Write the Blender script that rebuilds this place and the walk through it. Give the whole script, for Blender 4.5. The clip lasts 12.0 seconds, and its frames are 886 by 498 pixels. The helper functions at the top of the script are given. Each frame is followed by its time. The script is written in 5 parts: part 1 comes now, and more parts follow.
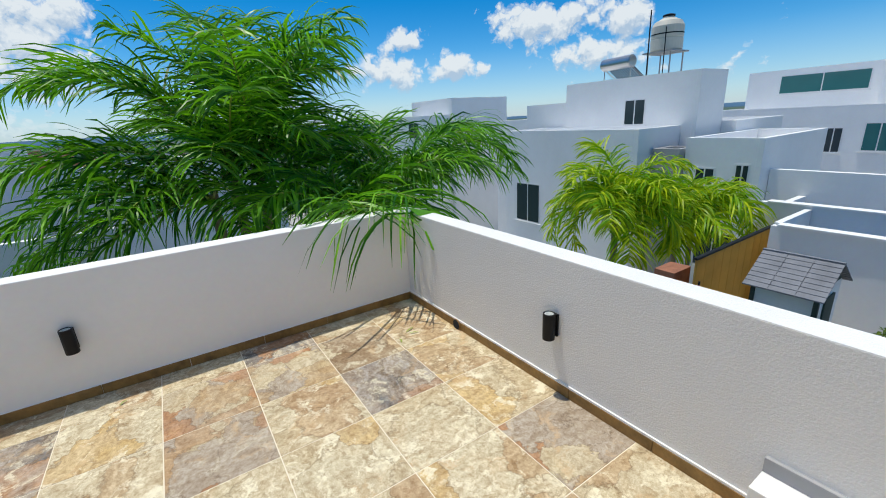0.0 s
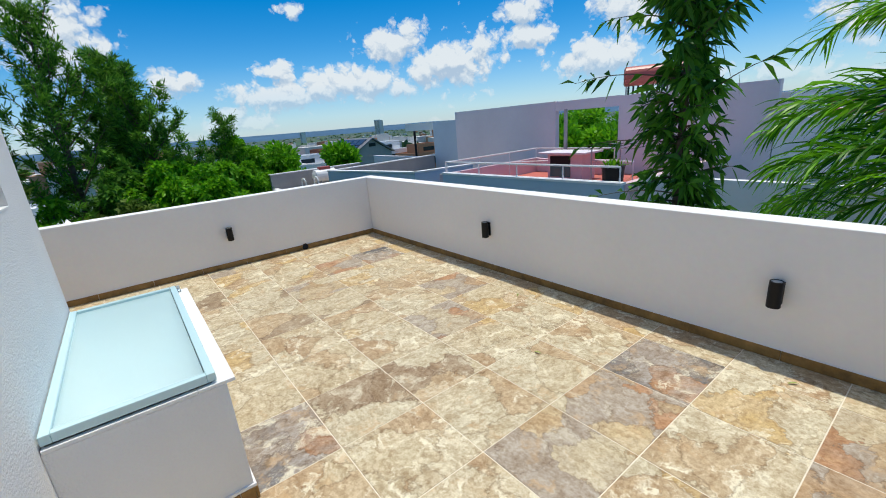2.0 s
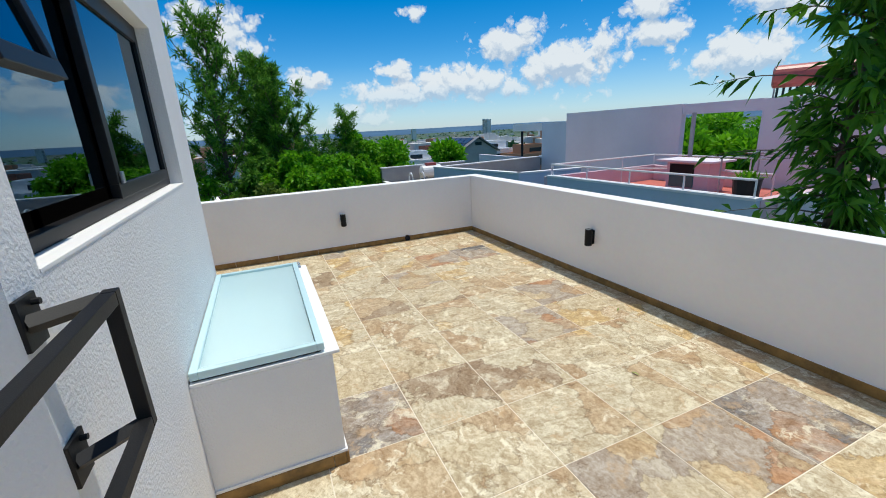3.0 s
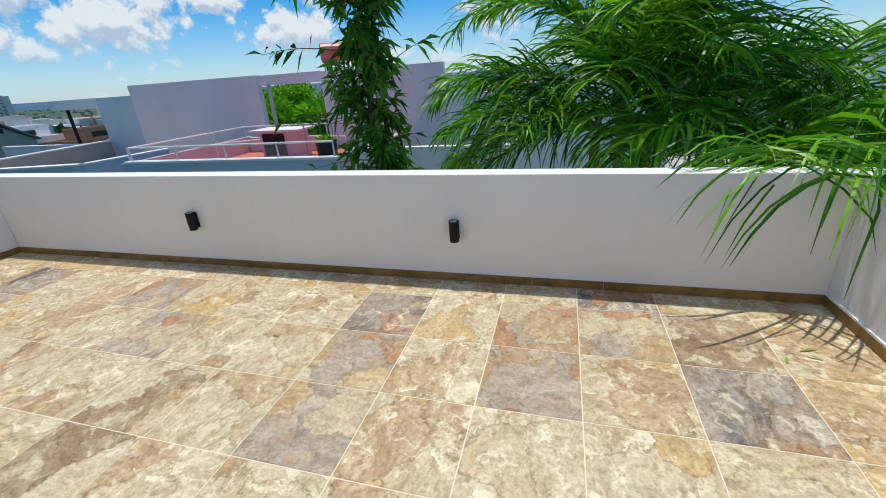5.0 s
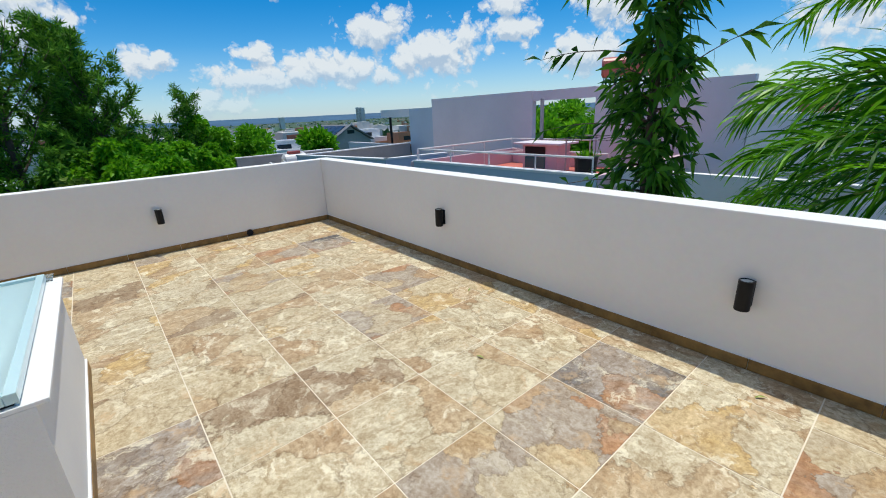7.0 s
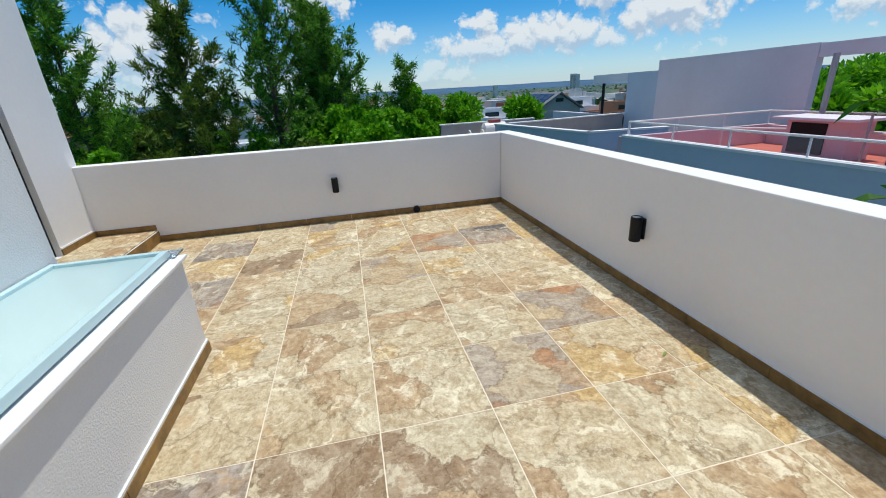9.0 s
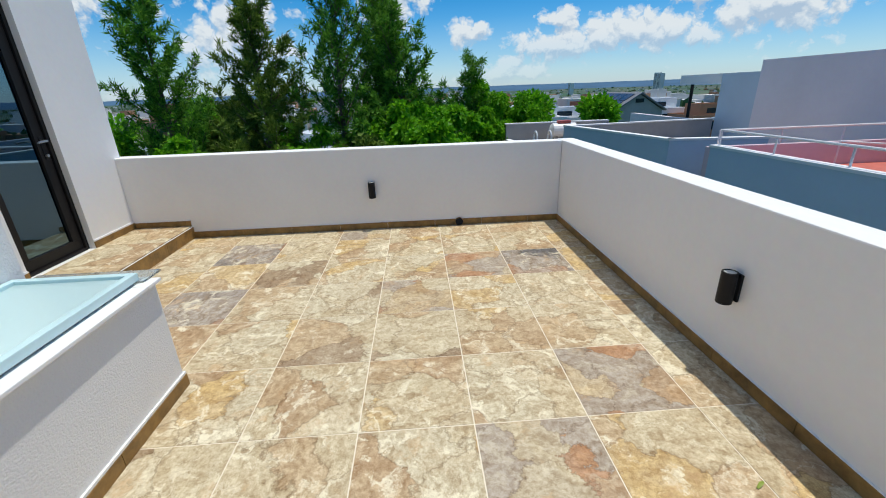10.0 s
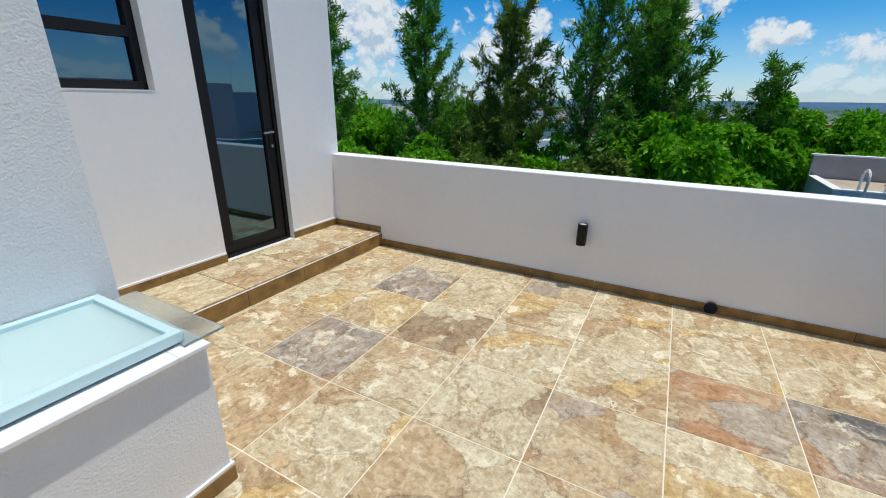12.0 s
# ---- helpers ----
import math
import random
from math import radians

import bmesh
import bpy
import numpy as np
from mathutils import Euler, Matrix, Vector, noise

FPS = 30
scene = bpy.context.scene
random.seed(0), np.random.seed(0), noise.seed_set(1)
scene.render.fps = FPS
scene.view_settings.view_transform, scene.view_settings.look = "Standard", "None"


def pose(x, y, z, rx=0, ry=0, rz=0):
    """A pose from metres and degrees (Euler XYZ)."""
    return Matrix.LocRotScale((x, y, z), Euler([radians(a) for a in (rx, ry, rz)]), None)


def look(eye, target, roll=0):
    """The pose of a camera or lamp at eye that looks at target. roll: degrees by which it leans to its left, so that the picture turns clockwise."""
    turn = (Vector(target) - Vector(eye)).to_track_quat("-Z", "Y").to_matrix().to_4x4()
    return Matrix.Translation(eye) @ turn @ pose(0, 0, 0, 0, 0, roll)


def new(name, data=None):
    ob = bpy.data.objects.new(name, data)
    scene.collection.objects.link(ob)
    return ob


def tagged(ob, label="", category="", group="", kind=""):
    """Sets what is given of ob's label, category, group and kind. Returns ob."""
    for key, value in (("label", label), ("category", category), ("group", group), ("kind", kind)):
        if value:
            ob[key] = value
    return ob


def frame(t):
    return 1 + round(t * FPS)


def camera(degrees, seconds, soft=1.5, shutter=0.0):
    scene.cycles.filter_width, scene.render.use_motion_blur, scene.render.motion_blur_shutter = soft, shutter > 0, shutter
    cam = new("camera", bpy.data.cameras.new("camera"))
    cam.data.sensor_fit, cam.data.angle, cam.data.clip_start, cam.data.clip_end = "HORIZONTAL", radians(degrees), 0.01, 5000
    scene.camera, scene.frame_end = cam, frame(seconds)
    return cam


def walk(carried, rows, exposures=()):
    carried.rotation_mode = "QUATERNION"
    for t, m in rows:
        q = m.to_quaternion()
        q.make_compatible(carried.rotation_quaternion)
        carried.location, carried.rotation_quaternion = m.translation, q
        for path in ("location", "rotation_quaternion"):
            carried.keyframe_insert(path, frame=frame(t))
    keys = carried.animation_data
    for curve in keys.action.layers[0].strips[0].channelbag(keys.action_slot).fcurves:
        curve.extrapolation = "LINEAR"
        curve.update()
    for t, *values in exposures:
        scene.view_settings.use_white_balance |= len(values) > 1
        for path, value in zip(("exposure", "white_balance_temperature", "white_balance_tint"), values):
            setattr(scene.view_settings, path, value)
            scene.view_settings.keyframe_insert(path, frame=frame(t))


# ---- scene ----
cam = camera(94.0, 12.0, 1.0)
PATH = [
    (0, (-0.181, 0.097, 1.579), (0.854, 1.701, 0.983), -3.3),
    (0.5, (-0.168, 0.262, 1.57), (0.268, 2.113, 0.95), -2.9),
    (1, (-0.138, 0.386, 1.542), (-0.619, 2.226, 0.925), -3.5),
    (1.5, (-0.245, 0.421, 1.512), (-1.393, 1.946, 0.915), -4.4),
    (2, (-0.28, 0.455, 1.517), (-1.815, 1.596, 0.932), -4.8),
    (2.5, (-0.27, 0.443, 1.534), (-2.006, 1.261, 0.971), -3.7),
    (2.7, (-0.268, 0.434, 1.53), (-2.046, 1.164, 0.977), -3.2),
    (4.3, (-0.276, 0.418, 1.511), (-1.58, 1.799, 0.887), -2.2),
    (4.5, (-0.258, 0.429, 1.507), (-1.348, 1.975, 0.857), -2.4),
    (5, (-0.145, 0.489, 1.482), (-0.678, 2.255, 0.71), -4.1),
    (5.5, (-0.103, 0.557, 1.47), (-0.685, 2.279, 0.636), -5.6),
    (6, (-0.099, 0.626, 1.476), (-1.031, 2.216, 0.7), -4.2),
    (6.5, (-0.184, 0.728, 1.436), (-1.408, 2.148, 0.737), -3.2),
    (7, (-0.386, 0.887, 1.371), (-1.852, 2.092, 0.74), -2.8),
    (7.5, (-0.556, 1.101, 1.375), (-2.236, 1.993, 0.758), -2.2),
    (7.7, (-0.589, 1.202, 1.375), (-2.336, 1.966, 0.773), -1.3),
    (9.3, (-1.27, 1.622, 1.326), (-3.112, 1.91, 0.603), -3.6),
    (9.5, (-1.373, 1.704, 1.343), (-3.229, 1.912, 0.626), -3.2),
    (10, (-1.616, 1.818, 1.353), (-3.479, 1.915, 0.633), -2.0),
    (10.5, (-1.916, 1.885, 1.352), (-3.776, 1.923, 0.62), -2.1),
    (11, (-2.185, 1.969, 1.336), (-4.041, 1.802, 0.608), -2.1),
    (11.5, (-2.454, 1.961, 1.366), (-4.263, 1.443, 0.686), -0.9),
    (12, (-2.751, 1.82, 1.339), (-4.404, 0.922, 0.661), 0.7),
]

EXPOSURES = [(0.0, 0.36, 6680, 5.0), (12.0, 0.30, 6680, 5.0)]
walk(cam, [(t, look(eye, target, roll)) for t, eye, target, roll in PATH], EXPOSURES)

# ---------------------------------------------------------------- world and sun
SUN_DIR = Vector((-0.07, 0.20, 1.0)).normalized()
SUN_EL = math.asin(SUN_DIR.z)
SUN_AZ = math.atan2(SUN_DIR.x, SUN_DIR.y)

# heaps of cloud: bearing from north, height, half width and half height, in degrees
CLOUDS = (
    (-8.0, 8.6, 5.0, 4.6), (29.3, 9.6, 2.7, 1.2), (35.3, 6.3, 3.8, 1.9), (27.4, 6.0, 4.4, 2.0), (46.6, 10.2, 6.5, 2.3), (53.2, 6.5, 5.5, 2.2),
    (56.0, 10.0, 2.9, 2.6), (-92.8, 11.2, 4.6, 4.6), (-82.8, 6.4, 2.8, 1.7), (-57.0, 9.6, 4.8, 2.3), (-50.5, 7.2, 6.8, 3.6), (-63.0, 5.4, 8.0, 2.2),
    (-69.4, 13.8, 1.4, 0.9), (-41.5, 9.3, 4.4, 1.7), (-72.2, 7.5, 2.6, 1.1), (-73.0, 4.6, 6.0, 1.9), (-128.0, 8.5, 6.0, 5.0), (-110.0, 6.0, 6.0, 5.0),
    (-30.2, 10.6, 3.4, 3.0), (-32.0, 6.0, 5.0, 2.8), (-41.0, 11.7, 3.4, 1.6), (-4.9, 11.4, 2.4, 2.5),
)


def build_world():
    world = bpy.data.worlds.new("sky_world")
    scene.world = world
    world.use_nodes = True
    nt = world.node_tree
    nt.nodes.clear()
    N, L = nt.nodes.new, nt.links.new
    out, bg = N("ShaderNodeOutputWorld"), N("ShaderNodeBackground")
    sky = N("ShaderNodeTexSky")
    sky.sky_type = "NISHITA"
    sky.sun_disc = False
    sky.sun_elevation, sky.sun_rotation = SUN_EL, SUN_AZ
    sky.altitude, sky.air_density, sky.dust_density, sky.ozone_density = 1900, 1.0, 0.6, 3.0
    hs = N("ShaderNodeHueSaturation")
    hs.inputs["Saturation"].default_value = 1.5
    hs.inputs["Value"].default_value = 0.90
    L(sky.outputs[0], hs.inputs["Color"])
    # cumulus: heaps at their bearings and heights, with cauliflower edges from fractal cells
    tc, sep = N("ShaderNodeTexCoord"), N("ShaderNodeSeparateXYZ")
    L(tc.outputs["Generated"], sep.inputs[0])

    def calc(op, a, b=0.0, c=None):
        n = N("ShaderNodeMath")
        n.operation = op
        for k, v in enumerate((a, b) if c is None else (a, b, c)):
            if isinstance(v, (int, float)):
                n.inputs[k].default_value = v
            else:
                L(v, n.inputs[k])
        return n.outputs[0]

    def span(src, lo, hi, to0, to1):
        r = N("ShaderNodeMapRange")
        r.inputs["From Min"].default_value, r.inputs["From Max"].default_value = lo, hi
        r.inputs["To Min"].default_value, r.inputs["To Max"].default_value = to0, to1
        L(src, r.inputs["Value"])
        return r.outputs[0]

    up = calc("MAXIMUM", sep.outputs[2], 0.0)
    azimuth, height = calc("ARCTAN2", sep.outputs[0], sep.outputs[1]), calc("ARCSINE", sep.outputs[2])
    plane = N("ShaderNodeCombineXYZ")
    L(azimuth, plane.inputs[0]); L(height, plane.inputs[1])

    def heap(raise_by):
        """Thickness of cloud, looked up a little higher by raise_by."""
        mp = N("ShaderNodeMapping")
        mp.inputs["Location"].default_value = (0.0, raise_by, 0.0)
        L(plane.outputs[0], mp.inputs[0])
        warp = N("ShaderNodeTexNoise")
        warp.inputs["Scale"].default_value, warp.inputs["Detail"].default_value, warp.inputs["Roughness"].default_value = 26.0, 6, 0.6
        L(mp.outputs[0], warp.inputs["Vector"])
        push = N("ShaderNodeVectorMath"); push.operation = "MULTIPLY_ADD"
        push.inputs[1].default_value = (0.045, 0.03, 0.0)
        L(warp.outputs["Color"], push.inputs[0]); L(mp.outputs[0], push.inputs[2])
        cells = N("ShaderNodeTexVoronoi")
        cells.feature = "SMOOTH_F1"
        for key, v in (("Scale", 22.0), ("Detail", 3.0), ("Roughness", 0.55), ("Lacunarity", 2.3), ("Smoothness", 0.35)):
            cells.inputs[key].default_value = v
        L(push.outputs[0], cells.inputs["Vector"])
        broad = N("ShaderNodeTexNoise")
        broad.inputs["Scale"].default_value, broad.inputs["Detail"].default_value, broad.inputs["Roughness"].default_value = 5.0, 5, 0.55
        flat = N("ShaderNodeMapping"); flat.inputs["Scale"].default_value = (1.0, 2.2, 1.0); flat.inputs["Location"].default_value = (3.7, 1.2, 0.0)
        L(mp.outputs[0], flat.inputs[0]); L(flat.outputs[0], broad.inputs["Vector"])
        # unplaced heaps and the low bank along the skyline
        body = calc("ADD", span(broad.outputs[0], 0.40, 0.70, -1.5, 0.3), span(height, radians(1.5), radians(9.0), 0.45, -0.40))
        # extra cloud overhead, out of view, added to whiten and lift the fill light
        body = calc("ADD", body, span(height, radians(17), radians(40), 0.0, 1.3))
        for az, el, wide, high in CLOUDS:
            place = N("ShaderNodeMapping")
            place.inputs["Scale"].default_value = (1 / radians(wide), 1 / radians(high), 0.0)
            place.inputs["Location"].default_value = (-az / wide, -el / high, 0.0)
            L(mp.outputs[0], place.inputs[0])
            size = N("ShaderNodeVectorMath"); size.operation = "LENGTH"
            L(place.outputs[0], size.inputs[0])
            body = calc("MAXIMUM", body, calc("SUBTRACT", 1.0, size.outputs["Value"]))
        return calc("ADD", body, calc("MULTIPLY_ADD", cells.outputs["Distance"], -1.15, 1.26))

    thick, above = heap(0.0), heap(radians(0.9))
    cover = span(thick, 0.0, 0.42, 0.0, 1.0)
    lit = span(calc("SUBTRACT", thick, above), -0.38, 0.22, 0.0, 1.0)
    shade = N("ShaderNodeValToRGB")
    shade.color_ramp.elements[0].color, shade.color_ramp.elements[1].color = (3.0, 3.8, 5.0, 1), (5.3, 5.6, 6.1, 1)
    L(lit, shade.inputs[0])
    # thin haze over the far skyline
    hz = N("ShaderNodeMixRGB"); hz.inputs[2].default_value = (2.1, 3.3, 5.2, 1)
    L(span(up, 0.0, 0.14, 0.6, 0.0), hz.inputs[0]); L(hs.outputs[0], hz.inputs[1])
    mx = N("ShaderNodeMixRGB")
    L(calc("MULTIPLY", cover, span(up, 0.01, 0.10, 0.28, 0.95)), mx.inputs[0]); L(hz.outputs[0], mx.inputs[1]); L(shade.outputs[0], mx.inputs[2])
    L(mx.outputs[0], bg.inputs[0])
    bg.inputs[1].default_value = 0.116
    L(bg.outputs[0], out.inputs[0])


build_world()
sun = new("sun", bpy.data.lights.new("sun", "SUN"))
sun.data.energy, sun.data.angle, sun.data.color = 2.6, radians(0.55), (1.0, 0.955, 0.89)
sun.matrix_world = look(SUN_DIR * 60, (0, 0, 0))

# ---------------------------------------------------------------- materials


def nodes_of(name):
    m = bpy.data.materials.new(name)
    m.use_nodes = True
    return m, m.node_tree.nodes, m.node_tree.links, m.node_tree.nodes["Principled BSDF"]


def paint(name, color, rough=0.6, grain=60.0, bump=0.15, stain=0.08, metallic=0.0, specular=0.5, detail=6.0, large=1.3, dist=0.004):
    """A painted or plain surface with fine relief and faint large stains."""
    m, nd, ln, b = nodes_of(name)
    geo = nd.new("ShaderNodeNewGeometry")
    n1 = nd.new("ShaderNodeTexNoise"); n1.inputs["Scale"].default_value = large; n1.inputs["Detail"].default_value = 7; n1.inputs["Roughness"].default_value = 0.65
    ln.new(geo.outputs["Position"], n1.inputs["Vector"])
    n2 = nd.new("ShaderNodeTexNoise"); n2.inputs["Scale"].default_value = grain; n2.inputs["Detail"].default_value = detail
    ln.new(geo.outputs["Position"], n2.inputs["Vector"])
    rp = nd.new("ShaderNodeValToRGB")
    c = Vector(color)
    rp.color_ramp.elements[0].position, rp.color_ramp.elements[1].position = 0.3, 0.7
    rp.color_ramp.elements[0].color = (*(c * (1 - stain)), 1)
    rp.color_ramp.elements[1].color = (*[min(1, v * (1 + stain * 0.4)) for v in c], 1)
    ln.new(n1.outputs[0], rp.inputs[0])
    mix = nd.new("ShaderNodeMixRGB"); mix.blend_type = "MULTIPLY"; mix.inputs[0].default_value = 0.08
    ln.new(rp.outputs[0], mix.inputs[1]); ln.new(n2.outputs["Color"], mix.inputs[2])
    ln.new(mix.outputs[0], b.inputs["Base Color"])
    bp = nd.new("ShaderNodeBump"); bp.inputs["Strength"].default_value = bump; bp.inputs["Distance"].default_value = dist
    ln.new(n2.outputs[0], bp.inputs["Height"]); ln.new(bp.outputs[0], b.inputs["Normal"])
    b.inputs["Roughness"].default_value, b.inputs["Metallic"].default_value = rough, metallic
    b.inputs["Specular IOR Level"].default_value = specular
    return m


def stone_tile(name, palette, wash, wash_amount, streak_dark, crest, flake_scale=2.6):
    """Porcelain printed as cleft slate: ragged flakes from a palette, a wash over them, streaks, pale crests; different on every tile."""
    m, nd, ln, b = nodes_of(name)
    tc, oi = nd.new("ShaderNodeTexCoord"), nd.new("ShaderNodeObjectInfo")
    off = nd.new("ShaderNodeVectorMath"); off.operation = "SCALE"; off.inputs["Scale"].default_value = 61.0
    comb = nd.new("ShaderNodeCombineXYZ")
    ln.new(oi.outputs["Random"], comb.inputs[0])
    sq = nd.new("ShaderNodeMath"); sq.operation = "MULTIPLY"; sq.inputs[1].default_value = 7.31
    ln.new(oi.outputs["Random"], sq.inputs[0]); ln.new(sq.outputs[0], comb.inputs[1])
    ln.new(comb.outputs[0], off.inputs[0])
    pos = nd.new("ShaderNodeVectorMath"); pos.operation = "ADD"
    ln.new(tc.outputs["Object"], pos.inputs[0]); ln.new(off.outputs[0], pos.inputs[1])

    def noise_node(scale, detail, rough, dist=0.0, src=pos):
        n = nd.new("ShaderNodeTexNoise")
        n.inputs["Scale"].default_value, n.inputs["Detail"].default_value, n.inputs["Roughness"].default_value, n.inputs["Distortion"].default_value = scale, detail, rough, dist
        ln.new(src.outputs[0], n.inputs["Vector"])
        return n

    def span(src, lo, hi, to0, to1):
        r = nd.new("ShaderNodeMapRange")
        r.inputs["From Min"].default_value, r.inputs["From Max"].default_value = lo, hi
        r.inputs["To Min"].default_value, r.inputs["To Max"].default_value = to0, to1
        ln.new(src, r.inputs["Value"])
        return r.outputs[0]

    def blend(mode, fac, a, c):
        x = nd.new("ShaderNodeMixRGB"); x.blend_type = mode
        for k, v in ((0, fac), (1, a), (2, c)):
            if isinstance(v, (int, float)):
                x.inputs[k].default_value = v
            elif isinstance(v, tuple):
                x.inputs[k].default_value = (*v, 1)
            else:
                ln.new(v, x.inputs[k])
        return x.outputs[0]

    # ragged flakes
    warp = noise_node(4.5, 9, 0.68)
    wsc = nd.new("ShaderNodeVectorMath"); wsc.operation = "SCALE"; wsc.inputs["Scale"].default_value = 0.30
    ln.new(warp.outputs["Color"], wsc.inputs[0])
    wp = nd.new("ShaderNodeVectorMath"); wp.operation = "ADD"
    ln.new(pos.outputs[0], wp.inputs[0]); ln.new(wsc.outputs[0], wp.inputs[1])
    vor = nd.new("ShaderNodeTexVoronoi"); vor.inputs["Scale"].default_value = flake_scale
    edge = nd.new("ShaderNodeTexVoronoi"); edge.inputs["Scale"].default_value = flake_scale; edge.feature = "DISTANCE_TO_EDGE"
    for v in (vor, edge):
        ln.new(wp.outputs[0], v.inputs["Vector"])
    sepc = nd.new("ShaderNodeSeparateColor")
    ln.new(vor.outputs["Color"], sepc.inputs[0])
    flakes = nd.new("ShaderNodeValToRGB")
    cr = flakes.color_ramp
    cr.interpolation = "CONSTANT"
    while len(cr.elements) < len(palette):
        cr.elements.new(0.5)
    for k, (e, c) in enumerate(zip(cr.elements, palette)):
        e.position, e.color = k / len(palette), (*c, 1)
    ln.new(sepc.outputs[0], flakes.inputs[0])
    big = noise_node(2.6, 8, 0.66, 0.9)
    col = blend("MIX", span(big.outputs[0], 0.42, 0.58, 0.0, wash_amount), flakes.outputs[0], wash)
    # streaks along the cleft and fine speckle
    mp = nd.new("ShaderNodeMapping"); mp.inputs["Scale"].default_value = (8.0, 22.0, 8.0); mp.inputs["Rotation"].default_value = (0, 0, 0.45)
    ln.new(wp.outputs[0], mp.inputs[0])
    streak = noise_node(1.0, 12, 0.74, 0.5, mp)
    col = blend("MULTIPLY", span(streak.outputs[0], 0.60, 0.36, 0.0, streak_dark), col, (0.47, 0.355, 0.235))
    fine = noise_node(38, 8, 0.78)
    col = blend("MULTIPLY", span(fine.outputs[0], 0.56, 0.36, 0.0, 0.7), col, (0.52, 0.41, 0.28))
    crests = noise_node(7.0, 10, 0.72, 1.0, wp)
    col = blend("MIX", span(crests.outputs[0], 0.53, 0.62, 0.0, crest), col, (0.85, 0.775, 0.58))
    # brown weathered patches
    worn = noise_node(5.5, 10, 0.7, 0.6, wp)
    col = blend("MIX", span(worn.outputs[0], 0.56, 0.66, 0.0, 0.6), col, (0.57, 0.37, 0.19))
    # thin dark cracks where flakes meet
    col = blend("MULTIPLY", span(edge.outputs["Distance"], 0.0, 0.022, 0.6, 0.0), col, (0.35, 0.27, 0.2))
    ln.new(col, b.inputs["Base Color"])
    hgt = nd.new("ShaderNodeMath"); hgt.operation = "ADD"
    ln.new(streak.outputs[0], hgt.inputs[0]); ln.new(sepc.outputs[1], hgt.inputs[1])
    bp = nd.new("ShaderNodeBump"); bp.inputs["Strength"].default_value = 0.3; bp.inputs["Distance"].default_value = 0.003
    ln.new(hgt.outputs[0], bp.inputs["Height"]); ln.new(bp.outputs[0], b.inputs["Normal"])
    b.inputs["Roughness"].default_value = 0.55
    b.inputs["Specular IOR Level"].default_value = 0.3
    return m


def leaf(name, dark, light, rough=0.42, through_light=0.3, specular=0.22):
    """Foliage: colour varies from leaf to leaf; light passes partly through."""
    m, nd, ln, b = nodes_of(name)
    geo = nd.new("ShaderNodeNewGeometry")
    rp = nd.new("ShaderNodeValToRGB")
    rp.color_ramp.elements[0].color, rp.color_ramp.elements[1].color = (*dark, 1), (*light, 1)
    ln.new(geo.outputs["Random Per Island"], rp.inputs[0])
    n = nd.new("ShaderNodeTexNoise"); n.inputs["Scale"].default_value = 1.6; n.inputs["Detail"].default_value = 3
    ln.new(geo.outputs["Position"], n.inputs["Vector"])
    mul = nd.new("ShaderNodeMixRGB"); mul.blend_type = "MULTIPLY"; mul.inputs[0].default_value = 0.5
    ln.new(rp.outputs[0], mul.inputs[1]); ln.new(n.outputs[0], mul.inputs[2])
    gain = nd.new("ShaderNodeMixRGB"); gain.blend_type = "MULTIPLY"; gain.inputs[0].default_value = 1.0; gain.inputs[2].default_value = (1.3, 1.3, 1.3, 1)
    ln.new(mul.outputs[0], gain.inputs[1])
    ln.new(gain.outputs[0], b.inputs["Base Color"])
    b.inputs["Roughness"].default_value = rough
    b.inputs["Specular IOR Level"].default_value = specular
    tr = nd.new("ShaderNodeBsdfTranslucent")
    ln.new(gain.outputs[0], tr.inputs["Color"])
    mix = nd.new("ShaderNodeMixShader"); mix.inputs[0].default_value = through_light
    ln.new(b.outputs[0], mix.inputs[1]); ln.new(tr.outputs[0], mix.inputs[2])
    ln.new(mix.outputs[0], nd["Material Output"].inputs["Surface"])
    return m


def glass(name, color, rough=0.0, transmission=1.0):
    m, nd, ln, b = nodes_of(name)
    b.inputs["Base Color"].default_value = (*color, 1)
    b.inputs["Transmission Weight"].default_value = transmission
    b.inputs["Roughness"].default_value = rough
    b.inputs["IOR"].default_value = 1.5
    return m


